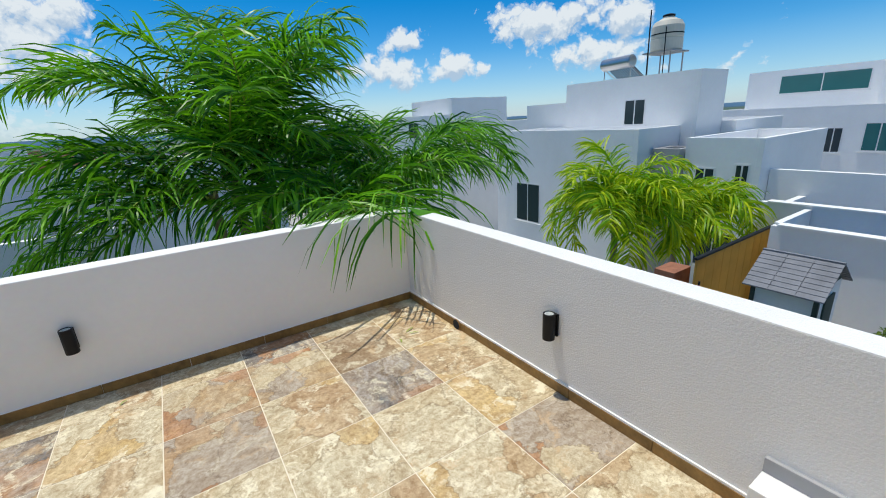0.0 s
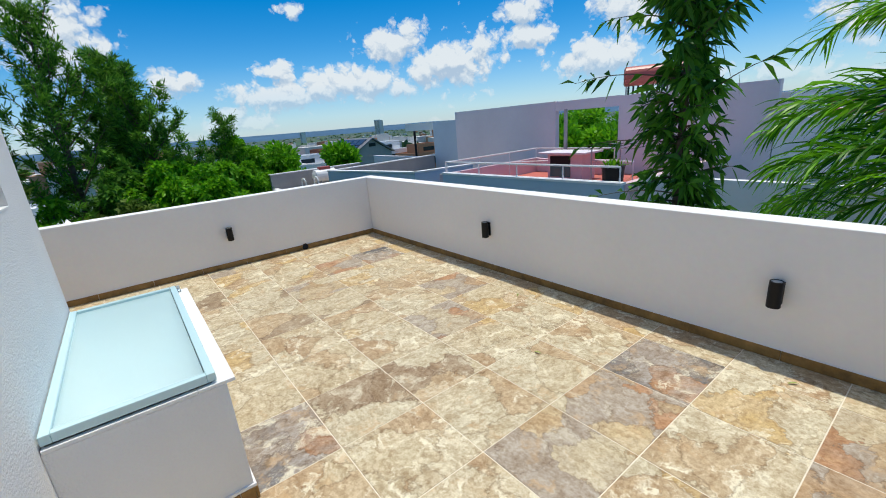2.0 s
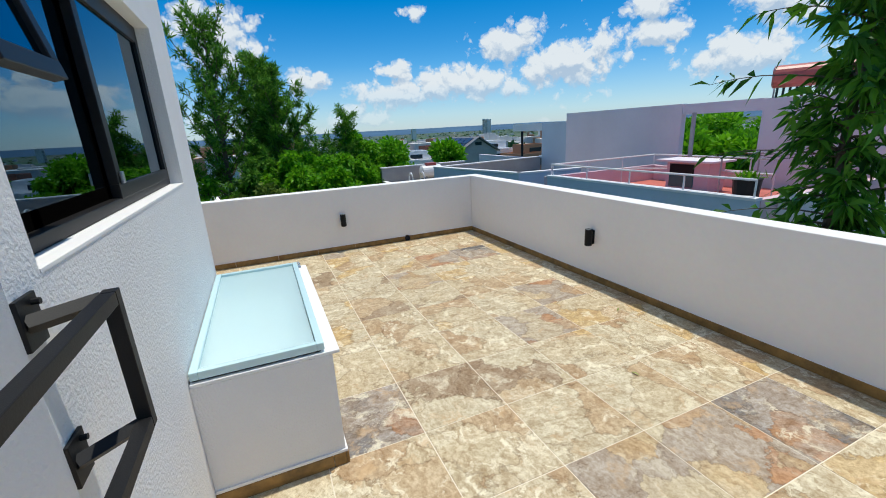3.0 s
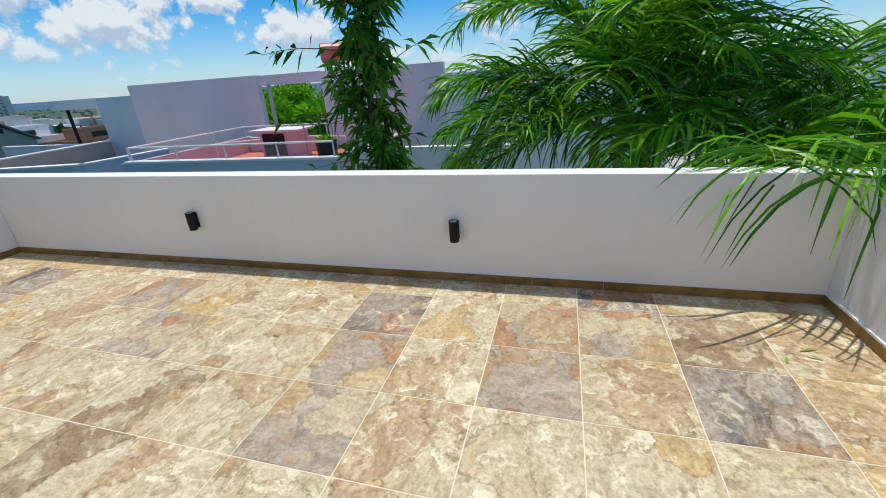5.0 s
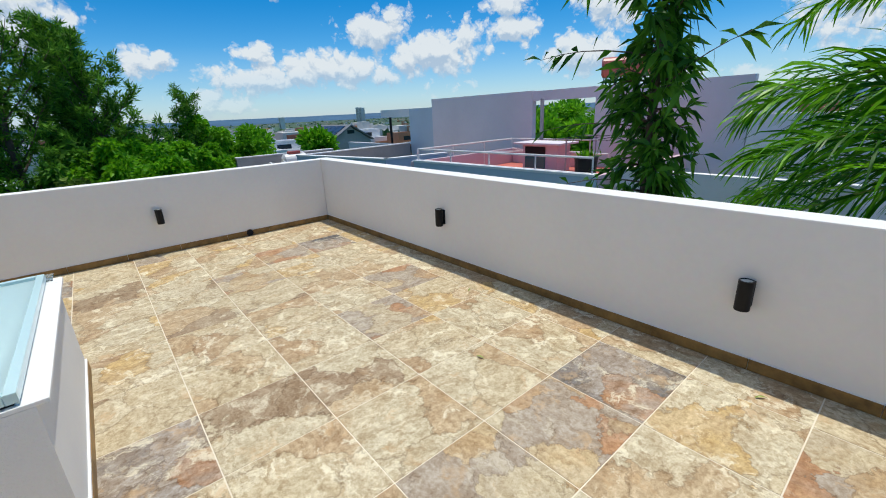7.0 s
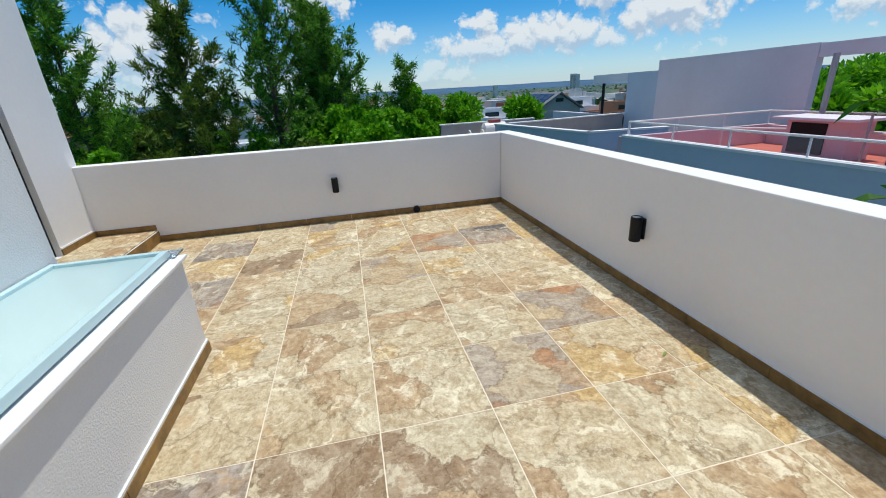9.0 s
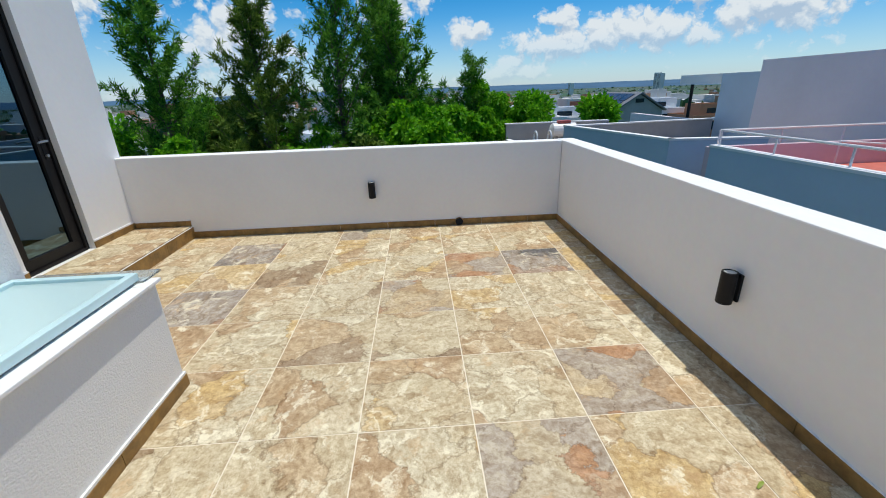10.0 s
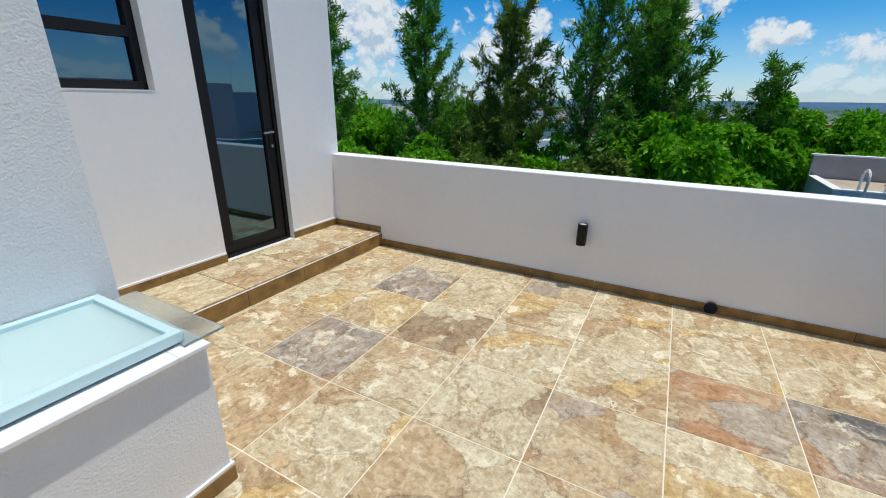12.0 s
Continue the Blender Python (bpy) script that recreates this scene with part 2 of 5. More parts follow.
def earth_sheet():
    """Built-up slopes and plain: dry grass, green plots and bare soil."""
    m, nd, ln, b = nodes_of("ground_cover")
    geo = nd.new("ShaderNodeNewGeometry")
    n1 = nd.new("ShaderNodeTexNoise"); n1.inputs["Scale"].default_value = 0.012; n1.inputs["Detail"].default_value = 9
    v = nd.new("ShaderNodeTexVoronoi"); v.inputs["Scale"].default_value = 0.009
    for n in (n1, v):
        ln.new(geo.outputs["Position"], n.inputs["Vector"])
    rp = nd.new("ShaderNodeValToRGB")
    cr = rp.color_ramp
    cr.elements.new(0.5)
    # both dark greens lean to blue, which puts haze into the plain's colour
    for e, (p, c) in zip(cr.elements, [(0.38, (0.02, 0.055, 0.035)), (0.5, (0.035, 0.075, 0.045)), (0.64, (0.14, 0.13, 0.10))]):
        e.position, e.color = p, (*c, 1)
    ln.new(n1.outputs[0], rp.inputs[0])
    sc = nd.new("ShaderNodeSeparateColor"); ln.new(v.outputs["Color"], sc.inputs[0])
    fr = nd.new("ShaderNodeMapRange"); fr.inputs["From Min"].default_value, fr.inputs["From Max"].default_value = 0.6, 0.7; fr.inputs["To Max"].default_value = 0.7
    ln.new(sc.outputs[0], fr.inputs["Value"])
    mx = nd.new("ShaderNodeMixRGB"); mx.inputs[2].default_value = (0.05, 0.12, 0.05, 1)
    ln.new(fr.outputs[0], mx.inputs[0]); ln.new(rp.outputs[0], mx.inputs[1])
    ln.new(mx.outputs[0], b.inputs["Base Color"])
    b.inputs["Roughness"].default_value = 0.95
    return m


WALL_SMOOTH = paint("smooth_white_render", (0.90, 0.885, 0.87), 0.7, 26, 0.25, 0.035, dist=0.003)
WALL_ROUGH = paint("rough_white_stucco", (0.85, 0.84, 0.83), 0.75, 110, 0.8, 0.05, dist=0.004, detail=9)
WALL_WHITE = paint("white_house_paint", (0.87, 0.87, 0.87), 0.7, 12, 0.2, 0.07, large=0.5)
WALL_BLUE = paint("blue_grey_house_paint", (0.55, 0.66, 0.76), 0.7, 12, 0.2, 0.08, large=0.4)
WALL_PINK = paint("faded_pink_house_paint", (0.76, 0.56, 0.60), 0.75, 12, 0.2, 0.10, large=0.5)
WALL_LILAC = paint("pale_lilac_house_paint", (0.82, 0.76, 0.80), 0.75, 12, 0.2, 0.10, large=0.4)
WALL_GREY = paint("grey_render", (0.40, 0.40, 0.41), 0.8, 20, 0.3, 0.15)
ROOF_RED = paint("red_roof_sealant", (0.60, 0.16, 0.12), 0.7, 20, 0.3, 0.2)
ROOF_TAN = paint("tan_roof_sealant", (0.52, 0.42, 0.32), 0.8, 20, 0.3, 0.2)
CREAM, SAND, BUFF, BROWN, RUST = (0.70, 0.61, 0.42), (0.60, 0.44, 0.25), (0.74, 0.67, 0.49), (0.36, 0.25, 0.15), (0.56, 0.31, 0.16)
LILAC = (0.51, 0.44, 0.36)
TILES = {
    "cream": stone_tile("cream_slate_tile", [CREAM, BUFF, (0.63, 0.48, 0.30), BUFF, (0.72, 0.53, 0.25), CREAM, (0.56, 0.40, 0.24), BUFF], (0.75, 0.63, 0.43), 0.5, 0.8, 0.85, 2.8),
    "grey": stone_tile("grey_slate_tile", [SAND, LILAC, RUST, LILAC, CREAM, LILAC, (0.58, 0.40, 0.23), (0.70, 0.56, 0.34), LILAC], (0.50, 0.43, 0.355), 0.35, 0.7, 0.3, 4.2),
    "brown": stone_tile("brown_slate_tile", [BROWN, BUFF, (0.62, 0.47, 0.29), BUFF, (0.43, 0.32, 0.21), CREAM, BUFF], (0.72, 0.63, 0.46), 0.3, 0.75, 0.55, 2.6),
    "dark": stone_tile("dark_slate_tile", [(0.44, 0.40, 0.36), (0.17, 0.17, 0.18), (0.52, 0.47, 0.41), (0.36, 0.33, 0.31), (0.52, 0.29, 0.15), (0.46, 0.42, 0.38), (0.26, 0.25, 0.25)], (0.53, 0.47, 0.41), 0.75, 0.95, 0.7, 3.6),
}
TILE_KINDS = {"dark": {(-3, 5), (0, 6), (1, 4), (-10, 5), (-11, 0), (-9, 0), (-5, 1)}, "grey": {(-3, 4), (-1, 5), (-1, 4), (0, 5), (-3, 3), (-9, 3), (-7, 5), (-10, 4), (-6, 4), (2, 2), (-12, 2)}, "brown": {(-4, 4), (-5, 3), (-5, 2), (-8, 2), (-9, 2), (-8, 3), (-10, 1), (1, 5), (-7, 0), (-6, 1)}}
GROUT = paint("pale_tile_grout", (0.84, 0.75, 0.60), 0.9, 200, 0.3, 0.08)
SKIRT = paint("brown_tile_skirting", (0.34, 0.19, 0.055), 0.5, 34, 0.3, 0.55, large=9.0)
BLACK = paint("black_powder_coat", (0.011, 0.011, 0.012), 0.5, 300, 0.08, 0.1, specular=0.25)
ALU = paint("dark_bronze_aluminium", (0.012, 0.011, 0.011), 0.45, 300, 0.06, 0.1, specular=0.25)
CHROME = paint("brushed_steel", (0.55, 0.55, 0.56), 0.3, 200, 0.05, 0.05, metallic=1.0)
WHITE_PIPE = paint("white_painted_pipe", (0.82, 0.82, 0.82), 0.4, 80, 0.05, 0.05)
PALE_BORDER = paint("pale_aqua_glass_edge", (0.60, 0.80, 0.82), 0.2, 100, 0.03, 0.03)
FROST = glass("frosted_glass", (0.60, 0.75, 0.78), 0.3, 0.5)
FLAP = glass("clear_glass_flap", (0.85, 0.93, 0.93), 0.12, 0.9)
PANE = glass("tinted_window_glass", (0.03, 0.06, 0.10), 0.0, 1.0)
PANE.node_tree.nodes["Principled BSDF"].inputs["IOR"].default_value = 2.8
PANE.node_tree.nodes["Principled BSDF"].inputs["Specular IOR Level"].default_value = 0.48
PANE.node_tree.nodes["Principled BSDF"].inputs["Specular Tint"].default_value = (0.5, 0.8, 1.0, 1)
LENS = glass("lamp_lens_glass", (0.8, 0.85, 0.85), 0.2, 0.5)
# near-black base colour that stands in for shade in rooms and drain mouths
DARK_SHADE = paint("near_black_shade", (0.010, 0.013, 0.02), 0.9, 20, 0.1, 0.1)
TEAL_GLASS = paint("teal_window_film", (0.03, 0.16, 0.16), 0.12, 100, 0.02, 0.05)
DARK_GLASS = paint("dark_window_film", (0.03, 0.045, 0.055), 0.1, 100, 0.02, 0.05)
WOOD_SCREEN = leaf("tan_shade_cloth", (0.66, 0.44, 0.12), (0.76, 0.52, 0.16), 0.85, 0.55)
SHINGLE = paint("grey_roof_shingle", (0.22, 0.23, 0.26), 0.8, 60, 0.4, 0.3, large=2.5)
SHED_WALL = paint("dark_green_board", (0.05, 0.075, 0.06), 0.8, 60, 0.3, 0.3)
BRICK = paint("red_brick", (0.36, 0.15, 0.09), 0.9, 30, 0.5, 0.4, large=5)
TANK_CREAM = paint("cream_plastic_tank", (0.68, 0.64, 0.55), 0.5, 60, 0.05, 0.1)
TANK_RED = paint("faded_red_and_roof_reflection", (0.55, 0.12, 0.10), 0.4, 60, 0.05, 0.2)
SOLAR = paint("blue_black_solar_cell", (0.02, 0.03, 0.06), 0.15, 100, 0.02, 0.05)
BARK = paint("grey_brown_bark", (0.16, 0.12, 0.085), 0.95, 30, 0.9, 0.4, large=6, dist=0.02)
PALM_BARK = paint("ringed_palm_stem", (0.26, 0.22, 0.12), 0.85, 40, 0.6, 0.3, large=8)
PALM_LEAF = leaf("palm_leaflet", (0.016, 0.12, 0.004), (0.25, 0.62, 0.016), 0.38, 0.38, 0.3)
PALM_YELLOW = leaf("sunlit_palm_leaflet", (0.14, 0.36, 0.008), (0.62, 0.72, 0.02), 0.4, 0.42, 0.25)
PALM_RIB = paint("palm_midrib", (0.30, 0.38, 0.06), 0.45, 60, 0.1, 0.2)
SLIM_LEAF = leaf("lance_leaf", (0.02, 0.10, 0.010), (0.15, 0.38, 0.03), 0.4, 0.32)
PINE_LEAF = leaf("casuarina_needle", (0.03, 0.12, 0.012), (0.19, 0.44, 0.04), 0.6, 0.34)
OLIVE_LEAF = leaf("olive_needle", (0.05, 0.11, 0.012), (0.19, 0.29, 0.04), 0.6, 0.32)
BUSH_LEAF = leaf("bright_shrub_leaf", (0.06, 0.25, 0.008), (0.25, 0.58, 0.02), 0.5, 0.4)
GROUND = earth_sheet()
PAVING = paint("concrete_paving", (0.52, 0.50, 0.46), 0.9, 20, 0.3, 0.25, large=0.5)
# wooded ridge: its base colour is turned blue in place of distance haze
HILL = paint("haze_blue_hill", (0.06, 0.14, 0.24), 1.0, 0.05, 0.0, 0.25, large=0.004)
FAR_WHITE = paint("far_white_walls", (0.70, 0.69, 0.66), 0.9, 0.5, 0.0, 0.2, large=0.02)
FAR_OCHRE = paint("far_ochre_walls", (0.46, 0.26, 0.15), 0.9, 0.5, 0.0, 0.2, large=0.02)
FAR_GREEN = leaf("far_tree_leaf", (0.05, 0.12, 0.05), (0.12, 0.21, 0.08), 0.8, 0.2)

# ---------------------------------------------------------------- building helpers


def mesh_of(name, bm, material, smooth=False):
    me = bpy.data.meshes.new(name)
    bm.normal_update()
    bm.to_mesh(me)
    bm.free()
    me.materials.append(material)
    if smooth:
        for p in me.polygons:
            p.use_smooth = True
    return me


def part(name, bm, material, parent=None, label="", smooth=False):
    """One mesh object under a thing or under a part."""
    ob = new(name, mesh_of(name, bm, material, smooth))
    ob.parent = parent
    if label:
        ob["label"] = label
    return ob


def structure(name, bm, material, label, category):
    return tagged(part(name, bm, material), label, category, kind="structure")


def thing(name, x, y, z, label, category, group="", turn=0.0):
    ob = new(name)
    ob.empty_display_size = 0.1
    ob.matrix_world = pose(x, y, z, 0, 0, turn)
    return tagged(ob, label, category, group)


def add_box(bm, x0, x1, y0, y1, z0, z1, bevel=0.0):
    vs = [bm.verts.new((x, y, z)) for z in (z0, z1) for y in (y0, y1) for x in (x0, x1)]
    fs = [bm.faces.new([vs[i] for i in f]) for f in ((0, 2, 3, 1), (4, 5, 7, 6), (0, 1, 5, 4), (1, 3, 7, 5), (3, 2, 6, 7), (2, 0, 4, 6))]
    if bevel:
        es = {e for f in fs for e in f.edges}
        bmesh.ops.bevel(bm, geom=list(es), offset=bevel, segments=2, affect="EDGES", profile=0.6)
    return bm


def cube(x0, x1, y0, y1, z0, z1, bevel=0.0):
    return add_box(bmesh.new(), x0, x1, y0, y1, z0, z1, bevel)


def add_tube(bm, pts, radii, sides=8, cap=True):
    """A round bar along points, with a radius at each."""
    pts = [Vector(p) for p in pts]
    rings = []
    for i, p in enumerate(pts):
        d = (pts[min(i + 1, len(pts) - 1)] - pts[max(i - 1, 0)]).normalized()
        a = d.cross(Vector((0, 0, 1)) if abs(d.z) < 0.9 else Vector((1, 0, 0))).normalized()
        b = d.cross(a)
        r = radii if isinstance(radii, (int, float)) else radii[i]
        rings.append([bm.verts.new(p + (a * math.cos(2 * math.pi * k / sides) + b * math.sin(2 * math.pi * k / sides)) * r) for k in range(sides)])
    for r0, r1 in zip(rings, rings[1:]):
        for k in range(sides):
            bm.faces.new((r0[k], r0[(k + 1) % sides], r1[(k + 1) % sides], r1[k]))
    if cap:
        bm.faces.new(list(reversed(rings[0])))
        bm.faces.new(rings[-1])
    return bm


def tube(pts, radii, sides=8):
    return add_tube(bmesh.new(), pts, radii, sides)


def lathe(profile, sides=24):
    """A turned body from (radius, height) pairs."""
    bm = bmesh.new()
    rings = [[bm.verts.new((r * math.cos(2 * math.pi * k / sides), r * math.sin(2 * math.pi * k / sides), z)) for k in range(sides)] for r, z in profile]
    for a, b in zip(rings, rings[1:]):
        for k in range(sides):
            bm.faces.new((a[k], a[(k + 1) % sides], b[(k + 1) % sides], b[k]))
    bm.faces.new(list(reversed(rings[0])))
    bm.faces.new(rings[-1])
    return bm


def wall_y(x0, x1, y0, y1, z0, z1, holes=()):
    """A wall along x with rectangular openings (x0, x1, z0, z1) right through it."""
    bm = bmesh.new()
    xs = sorted({x0, x1, *[h[0] for h in holes], *[h[1] for h in holes]})
    for a, b in zip(xs, xs[1:]):
        mid = (a + b) / 2
        z = z0
        for h in sorted((h for h in holes if h[0] < mid < h[1]), key=lambda h: h[2]):
            if h[2] > z:
                add_box(bm, a, b, y0, y1, z, h[2])
            z = h[3]
        if z < z1:
            add_box(bm, a, b, y0, y1, z, z1)
    bmesh.ops.remove_doubles(bm, verts=bm.verts, dist=1e-5)
    bm.verts.index_update()
    inner = {}
    for f in bm.faces:
        inner.setdefault(frozenset(v.index for v in f.verts), []).append(f)
    dead = [f for fs in inner.values() if len(fs) > 1 for f in fs]
    if dead:
        bmesh.ops.delete(bm, geom=dead, context="FACES")
    return bm


def segment_wall(x0, y0, x1, y1, thick, z0, z1):
    """A straight wall between two plan points, at any angle; its body lies to the left of the line."""
    d = Vector((x1 - x0, y1 - y0, 0))
    n = Vector((-d.y, d.x, 0)).normalized() * thick
    bm = bmesh.new()
    p = [Vector((x0, y0, 0)), Vector((x1, y1, 0)), Vector((x1, y1, 0)) + n, Vector((x0, y0, 0)) + n]
    lo = [bm.verts.new((v.x, v.y, z0)) for v in p]
    hi = [bm.verts.new((v.x, v.y, z1)) for v in p]
    bm.faces.new(list(reversed(lo)))
    bm.faces.new(hi)
    for k in range(4):
        bm.faces.new((lo[k], lo[(k + 1) % 4], hi[(k + 1) % 4], hi[k]))
    return bm


def quads(name, corners, material):
    """One mesh of loose four-cornered leaves, from an array of n x 4 x 3."""
    n = len(corners)
    me = bpy.data.meshes.new(name)
    me.from_pydata(corners.reshape(-1, 3).tolist(), [], np.arange(4 * n).reshape(n, 4).tolist())
    me.materials.append(material)
    return me


def leaf_quads(base, way, length, width, rng, droop=0.0):
    """Pointed leaves: base points, unit directions, lengths and widths give diamonds that taper to both ends."""
    n = len(base)
    side = np.cross(way, rng.normal(size=(n, 3)))
    side /= np.linalg.norm(side, axis=1, keepdims=True) + 1e-9
    tip = base + way * length[:, None]
    tip[:, 2] -= droop * length
    mid = base + way * (length * 0.45)[:, None]
    return np.stack([base, mid + side * (width / 2)[:, None], tip, mid - side * (width / 2)[:, None]], axis=1)


# ---------------------------------------------------------------- the terrace
X_W, X_E, Y_N, Y_HOUSE, Y_DOOR, X_BAY_W, X_BAY_E = -5.83, 1.485, 3.287, 0.03, -1.10, -3.42, -1.10
WALL_TOP, THICK, STEP_Z, STEP_Y = 0.835, 0.17, 0.13, -0.54
STREET = -6.2

structure("wall_north", cube(X_W - THICK, X_E + THICK, Y_N, Y_N + THICK, -3.0, WALL_TOP, 0.008), WALL_SMOOTH, "low smooth white rendered parapet wall", "wall")
structure("wall_west", cube(X_W - THICK, X_W, Y_DOOR - 0.05, Y_N - 0.002, -3.0, WALL_TOP - 0.002, 0.008), WALL_SMOOTH, "low smooth white rendered parapet wall", "wall")
structure("wall_east", cube(X_E, X_E + 0.15, -1.6, Y_N - 0.002, -3.0, WALL_TOP - 0.002, 0.008), WALL_ROUGH, "low rough white stucco parapet wall", "wall")
BAY_WIN = (-2.925, -1.22, 1.313, 2.08)
structure("wall_bay", wall_y(X_BAY_W, X_BAY_E, Y_HOUSE - 0.22, Y_HOUSE, 0.0, 3.3, [BAY_WIN]), WALL_ROUGH, "rough white stucco house wall with a window", "wall")
structure("wall_bay_west", cube(X_BAY_W, X_BAY_W + 0.2, Y_DOOR - 0.2, Y_HOUSE - 0.222, 0.0, 3.3), WALL_ROUGH, "white stucco return of the house wall", "wall")
structure("wall_bay_east", cube(X_BAY_E - 0.2, X_BAY_E - 0.002, -1.6, Y_HOUSE - 0.222, 0.0, 3.3), WALL_SMOOTH, "smooth white return of the house wall", "wall")
DOOR = (-5.265, -4.59, STEP_Z, 2.24)
WIN2 = (-4.32, -3.58, 1.375, 2.28)
structure("wall_door", wall_y(-5.92, X_BAY_W - 0.002, Y_DOOR - 0.2, Y_DOOR, -3.0, 3.3, [DOOR, WIN2]), WALL_SMOOTH, "smooth white house wall with a glazed door and a window", "wall")
structure("wall_house_west", cube(-5.92, -5.72, -6.0, Y_DOOR - 0.202, -6.0, 3.3), WALL_SMOOTH, "white end wall of the house", "wall")
structure("wall_house_back", cube(-5.71, X_E + THICK, -6.2, -6.002, -6.0, 3.3), WALL_SMOOTH, "plain white back wall of the house", "wall")
structure("wall_house_south", cube(X_BAY_E, X_E + THICK, -1.8, -1.602, 0.0, 3.3), WALL_SMOOTH, "plain white house wall", "wall")
structure("ceiling", cube(-5.92, X_E + THICK, -6.2, Y_DOOR - 0.21, 3.3, 3.5), WALL_SMOOTH, "flat white roof slab of the house", "roof")
structure("ceiling_bay", cube(X_BAY_W, X_BAY_E, Y_DOOR - 0.208, Y_HOUSE, 3.302, 3.5), WALL_SMOOTH, "flat white roof slab over the bay", "roof")
# room wall and floor: the dark indoors is put into their colour
structure("wall_room", cube(-5.71, X_E, -3.2, -3.0, 0.0, 3.28), DARK_SHADE, "inner wall of the house, coloured near-black for the room's shade", "wall")
structure("floor_room", cube(-5.71, X_E, -6.0, Y_DOOR - 0.205, 0.0, 0.11), DARK_SHADE, "floor inside the house, coloured near-black for the room's shade", "floor")

floor = structure("floor", cube(X_W, X_E, -1.6, Y_N, -0.3, -0.0018), GROUT, "terrace floor of square slate-look tiles with pale grout", "floor")
step_1 = structure("step_1", cube(X_W, X_BAY_W, Y_DOOR, STEP_Y - 0.001, -0.002, STEP_Z - 0.014), GROUT, "low tiled step along the house wall by the door", "step")


def tile_mesh(w, d, kind, t=0.011):
    return mesh_of("tile", cube(-w / 2, w / 2, -d / 2, d / 2, -t, 0, 0.0016), TILES[kind])


tile_cache = {}


def lay_tile(x0, x1, y0, y1, z, parent, rng, kind="cream"):
    key = (round(x1 - x0, 3), round(y1 - y0, 3), kind)
    if key not in tile_cache:
        tile_cache[key] = tile_mesh(key[0] - 0.0055, key[1] - 0.0055, kind)
    ob = new("tile", tile_cache[key])
    ob.parent = parent
    ob.matrix_world = pose((x0 + x1) / 2, (y0 + y1) / 2, z + rng.uniform(-0.0006, 0.0006), 0, 0, 0 if key[0] != key[1] else rng.choice((0, 90, 180, 270)))


def lay_floor():
    rng = random.Random(4)
    for ax0, ax1, ay0, ay1 in ((X_W, X_E, 0.0, Y_N), (X_W, -3.5, STEP_Y, 0.0), (X_BAY_E, X_E, -1.6, 0.0)):
        for i in range(-13, 4):
            for j in range(-4, 8):
                x0, x1, y0, y1 = max(ax0, i * 0.5), min(ax1, i * 0.5 + 0.5), max(ay0, j * 0.5), min(ay1, j * 0.5 + 0.5)
                kind = next((k for k, cells in TILE_KINDS.items() if (i, j) in cells), "cream")
                if x1 - x0 > 0.03 and y1 - y0 > 0.03:
                    lay_tile(x0, x1, y0, y1, 0.0, floor, rng, kind)
    x = X_W
    while x < X_BAY_W - 0.05:
        lay_tile(x, min(x + 0.5, X_BAY_W), Y_DOOR, STEP_Y, STEP_Z, step_1, rng)
        x += 0.5


lay_floor()


def skirting(name, along, a, b, fixed, face, z0=0.0, height=0.066, ledge=True):
    """A run of brown tile skirting, piece by piece, with a pale plaster ledge on top. face: +1 or -1, the side that it shows."""
    depth = 0.012
    lo, hi = (fixed, fixed + depth) if face > 0 else (fixed - depth, fixed)

    def bar(p, q, z, zz, l, h):
        return cube(p, q, l, h, z, zz, 0.0015) if along == "x" else cube(l, h, p, q, z, zz, 0.0015)

    l2, h2 = (fixed, fixed + 0.010) if face > 0 else (fixed - 0.010, fixed)
    base = structure(name, bar(a, b, z0 + height, z0 + height + (0.014 if ledge else 0.003), l2, h2), WALL_SMOOTH, "brown tile skirting under a white plaster edge", "baseboard")
    p = a
    while p < b - 0.02:
        q = min(p + 0.5, b)
        part("tile", bar(p + 0.0015, q - 0.0015, z0 + 0.001, z0 + height - 0.001, lo, hi), SKIRT, base)
        p = q


skirting("baseboard_north", "x", X_W + 0.013, X_E - 0.013, Y_N, -1, ledge=False)
skirting("baseboard_west", "y", STEP_Y + 0.002, Y_N, X_W, 1, ledge=False)
skirting("baseboard_west_step", "y", Y_DOOR + 0.013, STEP_Y, X_W, 1, STEP_Z, 0.055, ledge=False)
skirting("baseboard_east", "y", -1.58, Y_N, X_E, -1)
skirting("baseboard_door_west", "x", X_W, DOOR[0], Y_DOOR, 1, STEP_Z, 0.06)
skirting("baseboard_door_east", "x", DOOR[1], X_BAY_W, Y_DOOR, 1, STEP_Z, 0.06)
skirting("baseboard_step_riser", "x", X_W, X_BAY_W, STEP_Y, 1, -0.002, STEP_Z - 0.012, ledge=False)
skirting("baseboard_bay_corner", "y", Y_DOOR, Y_HOUSE, X_BAY_W, -1, STEP_Z, 0.06)


